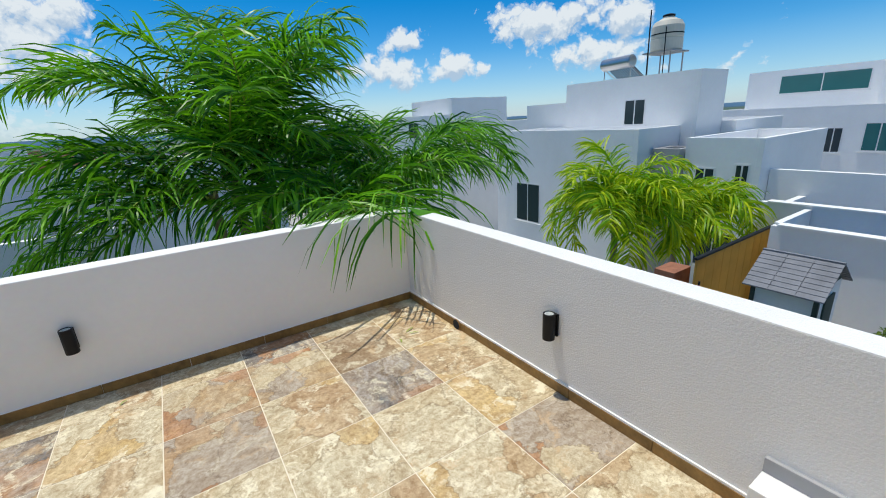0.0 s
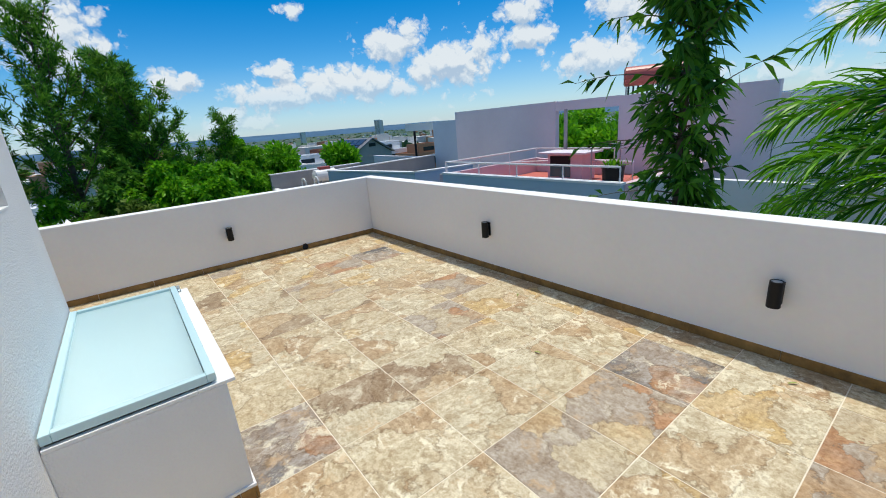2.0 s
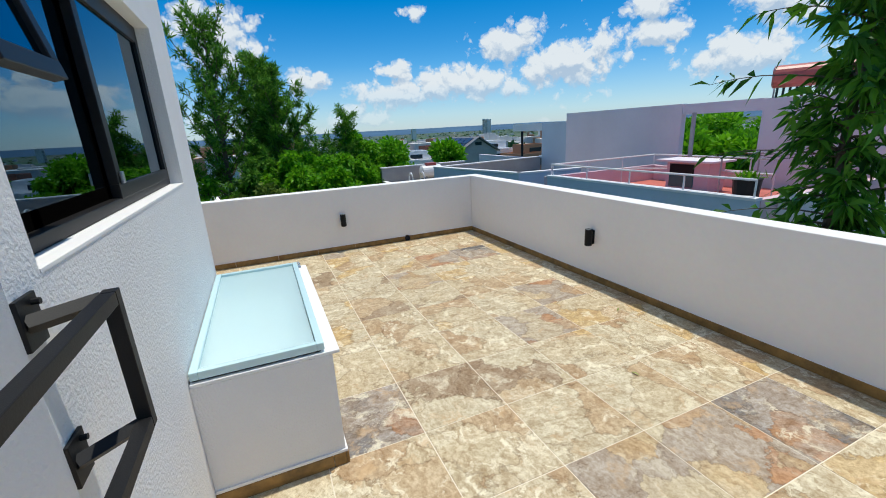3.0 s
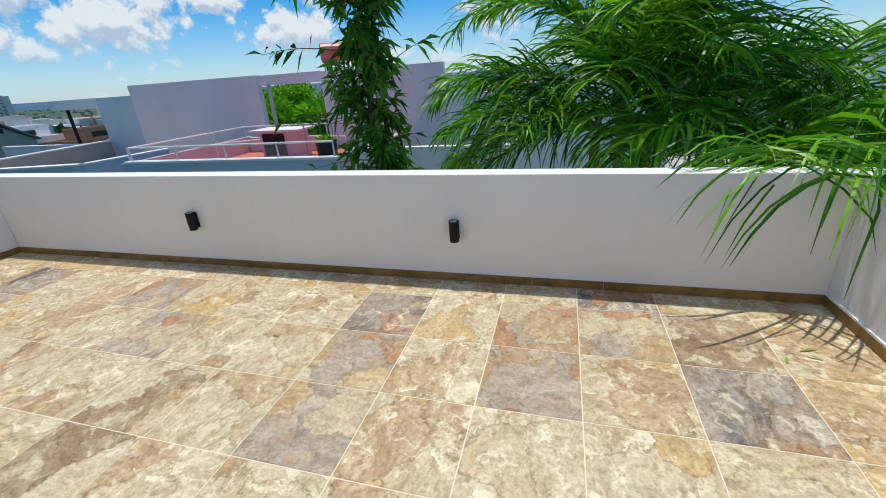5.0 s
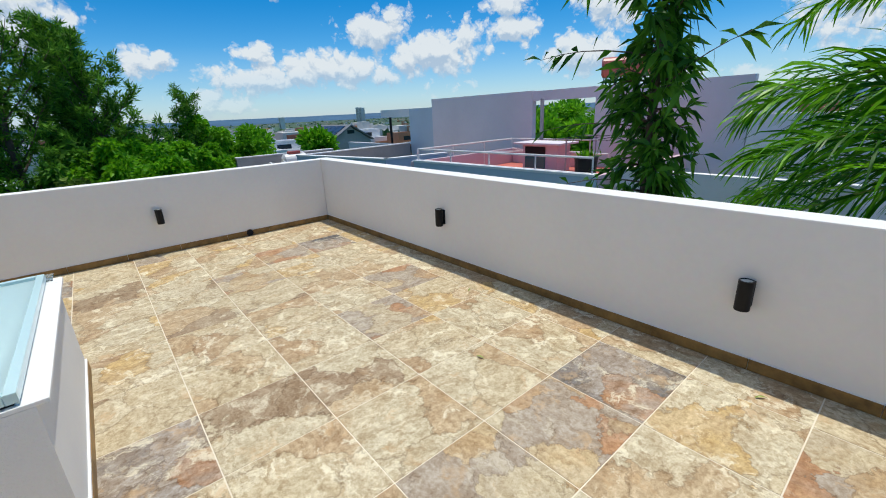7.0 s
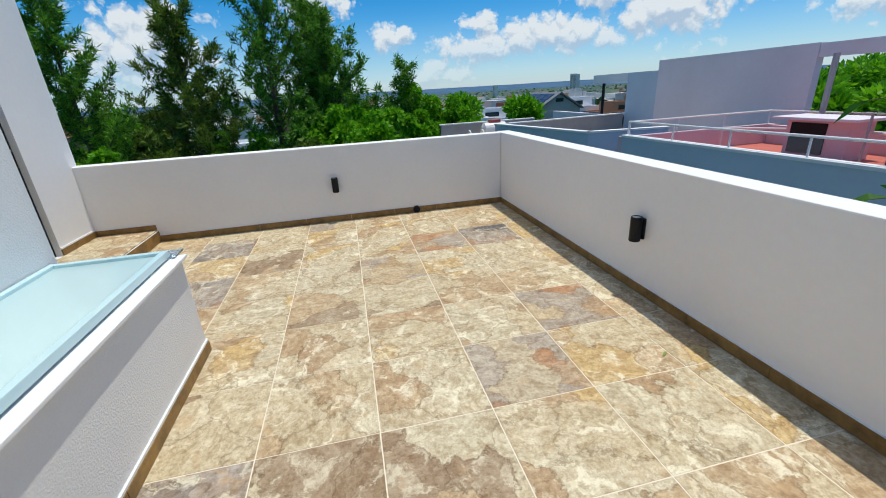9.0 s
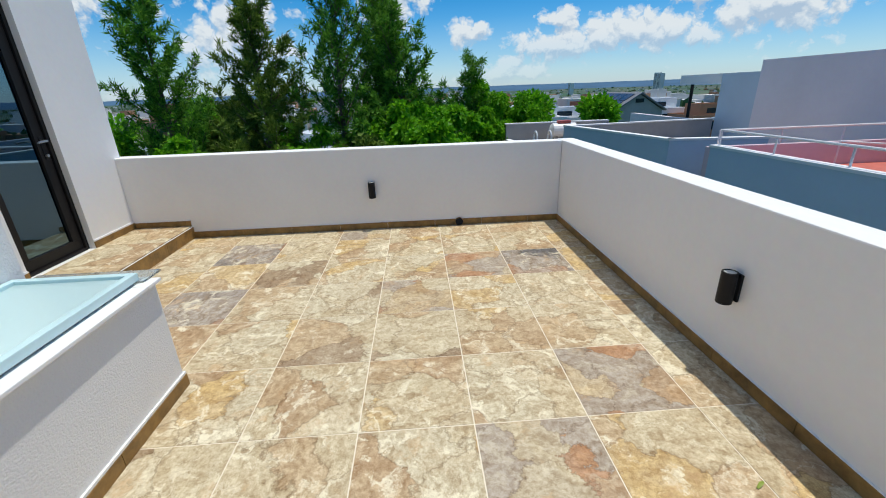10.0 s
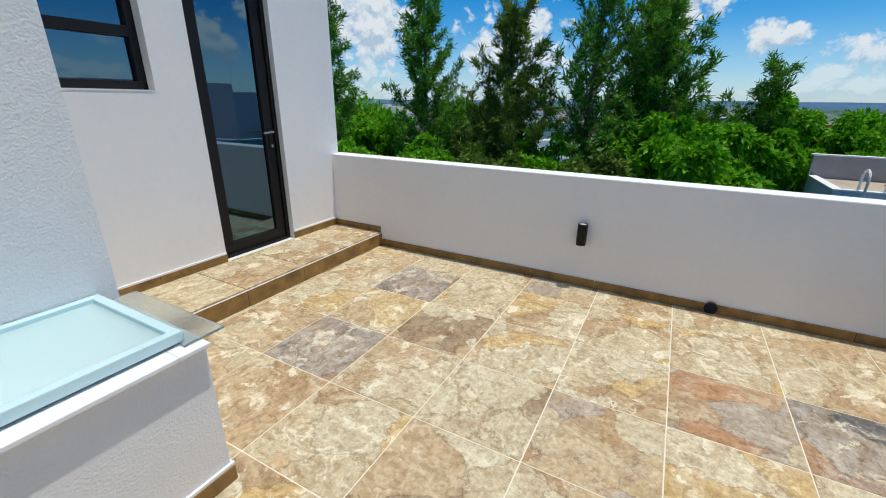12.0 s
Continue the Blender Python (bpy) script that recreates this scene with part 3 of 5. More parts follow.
def wall_lamp(x, y, z, turn, label):
    """Up-and-down wall light: a drum on a back plate with a lens at each end. turn 0: it stands out along -y."""
    lamp = thing("wall_lamp", x, y, z, label, "wall lamp", "terrace wall lamps", turn)
    part("back_plate", cube(-0.03, 0.03, -0.014, 0.0, 0.012, 0.150, 0.003), BLACK, lamp)
    bm = lathe([(0.027, 0.0), (0.0335, 0.001), (0.035, 0.004), (0.035, 0.158), (0.0335, 0.161), (0.028, 0.162), (0.027, 0.155)], 28)
    bmesh.ops.translate(bm, vec=(0, -0.050, 0), verts=bm.verts)
    part("body", bm, BLACK, lamp)
    bm = cube(-0.022, 0.022, -0.04, -0.010, 0.03, 0.13, 0.002)
    part("arm", bm, BLACK, lamp)
    for zz in (0.1555, 0.0005):
        bm = lathe([(0.0265, 0.0), (0.0265, 0.003)], 24)
        bmesh.ops.translate(bm, vec=(0, -0.050, zz if zz > 0.1 else -0.002), verts=bm.verts)
        part("lens", bm, LENS, lamp, "clear glass lens")
    return lamp


wall_lamp(-0.881, Y_N, 0.345, 0, "black up-and-down wall lamp on the white parapet")
wall_lamp(-3.28, Y_N, 0.36, 0, "black up-and-down wall lamp on the white parapet")
wall_lamp(X_W, 1.333, 0.342, 90, "black up-and-down wall lamp on the white parapet")
wall_lamp(X_E, 1.545, 0.352, -90, "black up-and-down wall lamp on the stucco parapet")


def drain(x, y, z, turn):
    d = thing("drain_spout", x, y, z, "round drain in the brown skirting, its hole a near-black disc", "drain", "", turn)
    bm = bmesh.new()
    add_tube(bm, [(0, 0.002, 0.032), (0, -0.018, 0.032)], 0.042, 20)
    part("pipe", bm, BLACK, d)
    bm = bmesh.new()
    add_tube(bm, [(0, -0.014, 0.032), (0, -0.021, 0.032)], [0.046, 0.045], 20)
    part("rim", bm, SKIRT, d)
    # near-black disc closes the pipe; its colour gives the shade of the hole
    bm = bmesh.new()
    add_tube(bm, [(0, -0.0205, 0.032), (0, -0.0225, 0.032)], [0.041, 0.040], 20)
    part("dark_mouth_disc", bm, DARK_SHADE, d)


drain(X_W, 2.22, 0.004, 90)
drain(X_E, 2.52, 0.004, -90)


def skylight():
    """Plastered curb with a frosted glass cover: a flat sheet that overhangs it and a raised bordered pane."""
    x0, x1, y0, y1, z = -3.40, -1.99, Y_HOUSE, 0.59, 0.585
    s = thing("skylight_box", (x0 + x1) / 2, y0, 0.0, "white stucco skylight box with a frosted glass lid", "skylight")
    ox, oy = (x0 + x1) / 2, y0
    X0, X1, Y1 = x0 - ox, x1 - ox, y1 - oy
    t = 0.1
    bm = bmesh.new()
    add_box(bm, X0, X1, Y1 - t, Y1, 0.001, z)
    add_box(bm, X0, X0 + t, 0.001, Y1 - t, 0.001, z)
    add_box(bm, X1 - t, X1, 0.001, Y1 - t, 0.001, z)
    part("curb", bm, WALL_ROUGH, s)
    part("well", cube(X0 + t, X1 - t, 0.002, Y1 - t, 0.001, 0.36), WALL_SMOOTH, s)
    part("cap", cube(X0 + t, X1, Y1 - t, Y1 + 0.034, z + 0.0005, z + 0.016, 0.003), WALL_SMOOTH, s)
    part("cap", cube(X1 - t, X1, 0.003, Y1 - t - 0.001, z + 0.0005, z + 0.016, 0.003), WALL_SMOOTH, s)
    part("cap", cube(X0, X0 + t - 0.001, 0.003, Y1 + 0.034, z + 0.0005, z + 0.016, 0.003), WALL_SMOOTH, s)
    part("cover_sheet", cube(X0 - 0.075, X0 + 0.06, 0.006, Y1 - 0.004, z + 0.0175, z + 0.0265, 0.002), FLAP, s, "clear frosted glass flap")
    gap = z + 0.017
    # black strips stand in for the dark gap under the lid
    for q in ((X0 + 0.0625, X1 - 0.022, 0.012, 0.045), (X0 + 0.0625, X1 - 0.022, Y1 - 0.09, Y1 - 0.045), (X0 + 0.0625, X0 + 0.1, 0.0452, Y1 - 0.0902), (X1 - 0.07, X1 - 0.022, 0.0452, Y1 - 0.0902)):
        part("gasket", cube(*q, gap, gap + 0.010), BLACK, s)
    pane = part("lid_pane", cube(X0 + 0.075, X1 - 0.04, 0.035, Y1 - 0.063, gap + 0.0105, gap + 0.030), FROST, s, "frosted glass pane")
    pane.visible_shadow = False
    a0, a1, b0, b1, h0, h1 = X0 + 0.045, X1 - 0.008, 0.006, Y1 - 0.028, gap + 0.0102, gap + 0.046
    w = 0.032
    for q in ((a0, a1, b0, b0 + w), (a0, a1, b1 - w, b1), (a0, a0 + w, b0 + w, b1 - w), (a1 - w, a1, b0 + w, b1 - w)):
        part("border", cube(*q, h0, h1, 0.004), PALE_BORDER, s, "pale aqua glass border strip")
    skirting("baseboard_skylight_north", "x", x0 - 0.012, x1 + 0.012, y1, 1)
    skirting("baseboard_skylight_east", "y", y0, y1, x1, 1)
    skirting("baseboard_skylight_west", "y", y0, y1, x0, -1)


skylight()


def sash(parent, x0, x1, z0, z1, y, w=0.045, d=0.04, pane_mat=PANE, name="sash"):
    """A rectangular frame along x with a glass pane."""
    f = part(name, cube(x0, x1, y - d / 2, y + d / 2, z0, z0 + w, 0.003), ALU, parent)
    part("top_rail", cube(x0, x1, y - d / 2, y + d / 2, z1 - w, z1, 0.003), ALU, f)
    part("stile", cube(x0, x0 + w, y - d / 2, y + d / 2, z0 + w, z1 - w, 0.003), ALU, f)
    part("stile", cube(x1 - w, x1, y - d / 2, y + d / 2, z0 + w, z1 - w, 0.003), ALU, f)
    g = part("pane", cube(x0 + w - 0.005, x1 - w + 0.005, y - 0.003, y + 0.003, z0 + w - 0.005, z1 - w + 0.005), pane_mat, f)
    g.visible_shadow = False
    return f


def bay_window():
    x0, x1, z0, z1 = BAY_WIN
    y = Y_HOUSE - 0.095
    w = tagged(new("window_1"), "dark bronze aluminium window with an open upper sash in the stucco wall", "window", kind="structure")
    sash(w, x0, x1, z0 + 0.004, z1, y, 0.035, 0.07, name="window_frame")
    sash(w, x0 + 0.028, -2.03, z0 + 0.035, z1 - 0.03, y + 0.024, 0.05, 0.03)
    sash(w, -2.06, x1 - 0.04, z0 + 0.035, z1 - 0.03, y - 0.012, 0.05, 0.03)
    part("window_sill", cube(x0, x1, Y_HOUSE - 0.058, Y_HOUSE + 0.002, z0 - 0.003, z0 + 0.004), WALL_SMOOTH, w)
    part("latch", cube(-2.07, -2.05, y + 0.040, y + 0.052, 1.40, 1.44, 0.003), CHROME, w)
    # upper vent sash pushed out from its top hinge
    f = sash(w, -1.55, x1 - 0.05, -0.38, 0.0, 0.0, 0.04, 0.03, name="vent_sash")
    f.matrix_world = pose(0, y + 0.022, z1 - 0.035, 13, 0, 0)


bay_window()


def side_window():
    x0, x1, z0, z1 = WIN2
    y = Y_DOOR - 0.11
    w = tagged(new("window_2"), "dark aluminium window with two panes beside the door", "window", kind="structure")
    sash(w, x0, x1, z0 + 0.003, z1, y, 0.05, 0.07, name="window_frame")
    part("bar", cube(x0 + 0.05, x1 - 0.05, y - 0.03, y + 0.036, z0 + 0.30, z0 + 0.36, 0.003), ALU, w)
    part("window_sill", cube(x0, x1, Y_DOOR - 0.07, Y_DOOR + 0.003, z0 - 0.004, z0 + 0.003), WALL_SMOOTH, w)


side_window()


def terrace_door():
    x0, x1, z0, z1 = DOOR
    y = Y_DOOR - 0.10
    d = tagged(new("door_1"), "tall dark bronze glazed door, closed, beside the white wall", "door", kind="structure")
    part("jamb", cube(x0, x0 + 0.035, y - 0.05, y + 0.05, z0 + 0.002, z1, 0.003), ALU, d)
    part("jamb", cube(x1 - 0.035, x1, y - 0.05, y + 0.05, z0 + 0.002, z1, 0.003), ALU, d)
    part("threshold", cube(x0 + 0.035, x1 - 0.035, y - 0.06, y + 0.06, z0 + 0.002, z0 + 0.022, 0.003), ALU, d)
    sash(d, x0 + 0.037, x1 - 0.037, z0 + 0.025, z1 - 0.01, y + 0.01, 0.085, 0.045, name="door_leaf")
    part("handle_plate", cube(x0 + 0.062, x0 + 0.094, y + 0.033, y + 0.040, 0.93, 1.11, 0.004), BLACK, d)
    h = bmesh.new()
    add_tube(h, [(x0 + 0.078, y + 0.036, 1.075), (x0 + 0.078, y + 0.085, 1.075), (x0 + 0.09, y + 0.095, 1.075), (x0 + 0.18, y + 0.095, 1.07)], 0.008, 10)
    part("door_handle", h, CHROME, d, "steel lever handle")
    k = bmesh.new()
    add_tube(k, [(x0 + 0.078, y + 0.036, 0.96), (x0 + 0.078, y + 0.055, 0.96)], 0.012, 14)
    part("lock_cylinder", k, CHROME, d)


terrace_door()


def guard_frame():
    """Black square-tube guard bolted to the corner of the bay."""
    g = thing("guard_rail", X_BAY_E, Y_HOUSE, 1.0, "black square-tube guard rail bolted to the stucco wall corner", "railing")
    r = 0.0135

    def local(x0, x1, y0, y1, z0, z1):
        return cube(x0 - X_BAY_E, x1 - X_BAY_E, y0 - Y_HOUSE, y1 - Y_HOUSE, z0 - 1.0, z1 - 1.0, 0.002)

    xe, yb, zt, zb = -1.197, 0.128, 1.250, 0.973
    part("top_rail", local(xe + r, -0.62, yb - r, yb + r, zt - r, zt + r), BLACK, g)
    part("bottom_rail", local(xe + r, -0.62, yb - r, yb + r, zb - r, zb + r), BLACK, g)
    part("end_post", local(xe - r, xe + r - 0.001, yb - r, yb + r, zb - r, zt + r), BLACK, g)
    part("end_post", local(-0.619, -0.588, yb - r, yb + r, zb - r, zt + r), BLACK, g)
    for z in (zt, zb):
        bm = bmesh.new()
        a, b = Vector((xe - X_BAY_E + 0.012, yb - Y_HOUSE - 0.012, z - 1.0)), Vector((-0.012, 0.003, z - 1.0))
        add_tube(bm, [a, b], 0.017, 4)
        part("bracket", bm, BLACK, g)
        p = part("wall_plate", local(-1.165, X_BAY_E + 0.003, Y_HOUSE + 0.0005, Y_HOUSE + 0.008, z - 0.045, z + 0.045), BLACK, g)
        bm = bmesh.new()
        add_tube(bm, [(-0.045, 0.008, z - 1.0 + 0.03), (-0.045, 0.02, z - 1.0 + 0.03)], 0.006, 8)
        part("bolt", bm, BLACK, p)


guard_frame()

# low white block against the east wall
blk = thing("plinth_block", 1.40, 0.0, 0.0, "low white plastered plinth with a grey top edge", "plinth")
part("body", cube(-0.05, 0.076, -1.2, 0.50, 0.001, 0.235, 0.004), WALL_SMOOTH, blk)
part("flashing", cube(0.066, 0.086, -1.2, 0.50, 0.236, 0.30, 0.002), WALL_GREY, blk)

# ---------------------------------------------------------------- ground and distance


def ground_sheet():
    """One sheet out to the horizon: level round the houses, falling to a plain."""
    rings = [3, 12, 30, 55, 90, 140, 220, 330, 500, 800, 1300, 2200, 3600, 4900]
    bm = bmesh.new()
    rows = []
    for r in rings:
        row = []
        for k in range(72):
            a = 2 * math.pi * k / 72
            x, y = r * math.sin(a), r * math.cos(a)
            fall = min(1.0, max(0.0, (r - 60) / 500))
            z = STREET - 20 * fall * fall * (3 - 2 * fall) + (noise.noise((x * 0.006, y * 0.006, 0)) * 2.5 if r > 80 else 0)
            row.append(bm.verts.new((x, y, z)))
        rows.append(row)
    for a, b in zip(rows, rows[1:]):
        for k in range(72):
            bm.faces.new((a[k], b[k], b[(k + 1) % 72], a[(k + 1) % 72]))
    bm.faces.new(list(reversed(rows[0])))
    return structure("ground", bm, GROUND, "built-up slope falling to a green and dry plain", "ground")


ground_sheet()


def hills():
    """The long wooded ridge that closes the view."""
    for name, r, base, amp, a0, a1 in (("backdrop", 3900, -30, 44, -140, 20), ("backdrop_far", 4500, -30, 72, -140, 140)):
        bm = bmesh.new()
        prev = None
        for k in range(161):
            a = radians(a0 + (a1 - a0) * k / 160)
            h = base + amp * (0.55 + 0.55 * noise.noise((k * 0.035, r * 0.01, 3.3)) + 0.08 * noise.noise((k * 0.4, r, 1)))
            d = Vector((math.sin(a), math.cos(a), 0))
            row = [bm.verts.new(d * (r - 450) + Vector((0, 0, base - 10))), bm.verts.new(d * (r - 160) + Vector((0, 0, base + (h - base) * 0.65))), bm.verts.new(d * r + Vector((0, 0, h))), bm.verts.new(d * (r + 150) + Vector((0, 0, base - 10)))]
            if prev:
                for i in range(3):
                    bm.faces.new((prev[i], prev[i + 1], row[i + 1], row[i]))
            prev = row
        structure(name, bm, HILL, "low wooded ridge on the horizon, coloured blue for distance haze", "hills")


hills()


def plain_z(r):
    fall = min(1.0, max(0.0, (r - 60) / 500))
    return STREET - 20 * fall * fall * (3 - 2 * fall)


def scatter_far():
    """The spread-out town: hundreds of small flat-roofed houses and tree clumps, too far to count."""
    rng = random.Random(11)
    for name, mat, count, label in (("distant_houses", FAR_WHITE, 1100, "scattered far white flat-roofed houses on the plain"), ("distant_brick_houses", FAR_OCHRE, 420, "scattered far ochre and brick houses on the plain")):
        bm = bmesh.new()
        for _ in range(count):
            a = radians(rng.uniform(-140, 15))
            r = 125 * math.exp(rng.random() * 2.9)
            x, y = r * math.sin(a), r * math.cos(a)
            w, d, h = rng.uniform(2.5, 5.5), rng.uniform(2.5, 5.5), rng.uniform(2.5, 5.5)
            z = plain_z(r) - 2
            add_box(bm, x - w, x + w, y - d, y + d, z, z + 2 + h)
            if rng.random() < 0.6:
                add_box(bm, x - w * 0.5, x + w * 0.2, y - d * 0.6, y + d * 0.3, z + 2 + h, z + 4.6 + h)
        tagged(part(name, bm, mat), label, "houses", kind="stuff")
    rg = np.random.default_rng(5)
    n = 2600
    a = np.radians(rg.uniform(-140, 20, n))
    r = 120 * np.exp(rg.random(n) * 3.2)
    size = rg.uniform(1.5, 2.8, n) * (1 + r / 2600)
    cs = []
    for k in range(n):
        c = np.array([r[k] * np.sin(a[k]), r[k] * np.cos(a[k]), plain_z(r[k]) + size[k] * 0.6])
        m = 26
        v = rg.normal(size=(m, 3)); v /= np.linalg.norm(v, axis=1, keepdims=True)
        v[:, 2] = np.abs(v[:, 2]) * 0.9 - 0.15
        base = c + v * size[k] * rg.uniform(0.4, 1.0, (m, 1)) * np.array([1.3, 1.3, 0.75])
        way = rg.normal(size=(m, 3)); way /= np.linalg.norm(way, axis=1, keepdims=True)
        cs.append(leaf_quads(base, way, np.full(m, size[k] * 0.8), np.full(m, size[k] * 0.6), rg))
    tagged(new("distant_trees", quads("distant_trees", np.concatenate(cs), FAR_GREEN)), "clumps of far dark green trees across the plain", "trees", kind="stuff")


scatter_far()


def far_tower(x, y, w, h, slabs):
    z = plain_z(math.hypot(x, y)) - 3
    t = thing("apartment_tower", x, y, z, "pale far apartment tower standing over the plain", "tower")
    for k in range(slabs):
        off = (k - (slabs - 1) / 2) * w * 1.12
        b = part("block", cube(off - w / 2, off + w / 2, -w * 0.4, w * 0.4, 0, h * (1 - 0.04 * (k % 2))), FAR_WHITE, t)
        for j in range(1, int(h / 3.2)):
            part("window", cube(off - w * 0.38, off + w * 0.38, -w * 0.4 - 0.15, -w * 0.4 + 0.1, j * 3.2, j * 3.2 + 1.3), DARK_GLASS, b)


far_tower(-1306, 741, 17, 57, 2)
far_tower(-1330, 480, 16, 36, 1)

# ---------------------------------------------------------------- neighbouring houses


def roofed_block(parent, x0, x1, y0, y1, z0, z1, mat, roof_mat=None, rim=0.35, t=0.15):
    """A flat-roofed volume: four walls that rise past a sunken roof deck."""
    b = part("wall", cube(x0, x1, y0, y0 + t, z0, z1, 0.01), mat, parent)
    part("wall", cube(x0, x1, y1 - t, y1, z0, z1, 0.01), mat, parent)
    part("wall", cube(x0, x0 + t, y0 + t, y1 - t, z0, z1 - 0.002), mat, parent)
    part("wall", cube(x1 - t, x1, y0 + t, y1 - t, z0, z1 - 0.002), mat, parent)
    part("roof", cube(x0 + t, x1 - t, y0 + t, y1 - t, z0, z1 - rim), roof_mat or mat, parent)
    return b


def window_w(parent, x, y0, y1, z0, z1, mat=DARK_GLASS, frame_mat=WHITE_PIPE):
    """A window let into a wall that faces west (-x)."""
    w = part("window", cube(x - 0.012, x + 0.05, y0, y1, z0, z1), frame_mat, parent)
    mid = (y0 + y1) / 2
    for a, b in ((y0 + 0.05, mid - 0.025), (mid + 0.025, y1 - 0.05)):
        part("pane", cube(x - 0.02, x + 0.02, a, b, z0 + 0.05, z1 - 0.05), mat, w)
    part("sill", cube(x - 0.06, x + 0.02, y0 - 0.06, y1 + 0.06, z0 - 0.06, z0 - 0.002), WHITE_PIPE, w)


def window_s(parent, x0, x1, y, z0, z1, mat=DARK_GLASS, frame_mat=WHITE_PIPE):
    """A window let into a wall that faces south (-y)."""
    w = part("window", cube(x0, x1, y - 0.012, y + 0.05, z0, z1), frame_mat, parent)
    mid = (x0 + x1) / 2
    for a, b in ((x0 + 0.05, mid - 0.025), (mid + 0.025, x1 - 0.05)):
        part("pane", cube(a, b, y - 0.02, y + 0.02, z0 + 0.05, z1 - 0.05), mat, w)
    part("sill", cube(x0 - 0.06, x1 + 0.06, y - 0.06, y + 0.02, z0 - 0.06, z0 - 0.002), WHITE_PIPE, w)


def east_houses():
    h = thing("house", 0, 0, 0, "white flat-roofed house with stepped volumes and small windows", "house", "houses over the wall")
    roofed_block(h, 15.1, 16.9, 7.5, 13.1, STREET, 2.72, WALL_WHITE)
    roofed_block(h, 15.2, 19.0, 13.12, 15.6, STREET, 2.0, WALL_WHITE)
    roofed_block(h, 15.3, 19.0, 15.62, 18.0, STREET, 1.35, WALL_WHITE)
    roofed_block(h, 12.6, 15.08, 8.0, 14.3, STREET, 0.95, WALL_WHITE)
    window_w(h, 15.1, 9.37, 10.24, 0.97, 1.93)
    window_w(h, 12.6, 12.2, 13.6, -2.9, -1.2)
    window_s(h, 13.2, 14.4, 8.0, -2.4, -1.2)

    h = thing("house", 0, 0, 0, "far white flat-roofed house with a slanting roof edge", "house", "houses over the wall")
    roofed_block(h, 14.2, 18.4, 20.6, 25.2, STREET, 2.75, WALL_WHITE)
    roofed_block(h, 12.4, 14.18, 20.9, 25.0, STREET, 1.85, WALL_WHITE)
    window_w(h, 12.4, 21.4, 22.6, 0.6, 1.5)

    h = thing("house", 0, 0, 0, "pale blue-white house with tall narrow windows", "house", "houses over the wall")
    roofed_block(h, 13.6, 18.5, 4.9, 7.0, STREET, 0.62, WALL_WHITE)
    roofed_block(h, 13.3, 14.4, 7.02, 7.9, STREET, 0.30, WALL_GREY)
    roofed_block(h, 16.92, 21.0, 7.02, 9.66, STREET, 1.0, WALL_WHITE)
    window_w(h, 13.6, 5.15, 5.55, -0.75, -0.1)
    window_w(h, 13.6, 6.05, 6.65, -0.75, -0.25)
    window_w(h, 13.6, 5.3, 6.4, -3.4, -2.2)

    h = thing("house", 0, 0, 0, "long white house with teal glazed openings", "house", "houses over the wall")
    roofed_block(h, 27.0, 38.0, -4.0, 12.6, STREET, 1.2, WALL_WHITE)
    roofed_block(h, 30.0, 38.0, 3.0, 12.0, 1.0, 3.2, WALL_WHITE)
    roofed_block(h, 29.0, 37.0, -3.0, 6.0, 1.0, 4.2, WALL_WHITE)
    window_w(h, 27.0, 7.6, 8.3, -1.0, 0.2)
    window_w(h, 27.0, 6.5, 7.2, -1.0, 0.2)
    window_w(h, 27.0, 4.7, 5.8, -0.9, 0.4, TEAL_GLASS)
    window_w(h, 27.0, 3.4, 4.3, -0.9, 0.4, TEAL_GLASS)
    window_w(h, 29.0, 0.0, 5.6, 2.2, 3.9, TEAL_GLASS)
    window_w(h, 30.0, 6.6, 10.4, 1.9, 2.9, TEAL_GLASS)

    h = thing("garden_wall", 0, 0, 0, "stepped white garden walls between the houses", "wall")
    part("wall", cube(14.2, 14.4, -3.0, 4.88, STREET, -0.28), WALL_WHITE, h)
    part("wall", cube(11.6, 11.75, -3.0, 4.1, STREET, -0.72), WALL_WHITE, h)
    part("wall", cube(11.77, 14.18, 3.95, 4.1, STREET, -0.95), WALL_WHITE, h)
    part("wall", cube(9.9, 11.58, 3.1, 3.22, STREET, -0.78), WALL_WHITE, h)
    part("wall", cube(9.75, 9.88, -3.0, 3.22, STREET, -0.82), WALL_WHITE, h)
    part("wall", cube(6.0, 14.0, 4.3, 4.45, STREET, -2.6), WALL_WHITE, h)
    part("coping", cube(9.70, 9.93, -3.0, 3.1, -0.818, -0.77, 0.006), WALL_WHITE, h)
    part("coping", cube(11.55, 11.80, -3.0, 3.94, -0.718, -0.68, 0.006), WALL_WHITE, h)


east_houses()


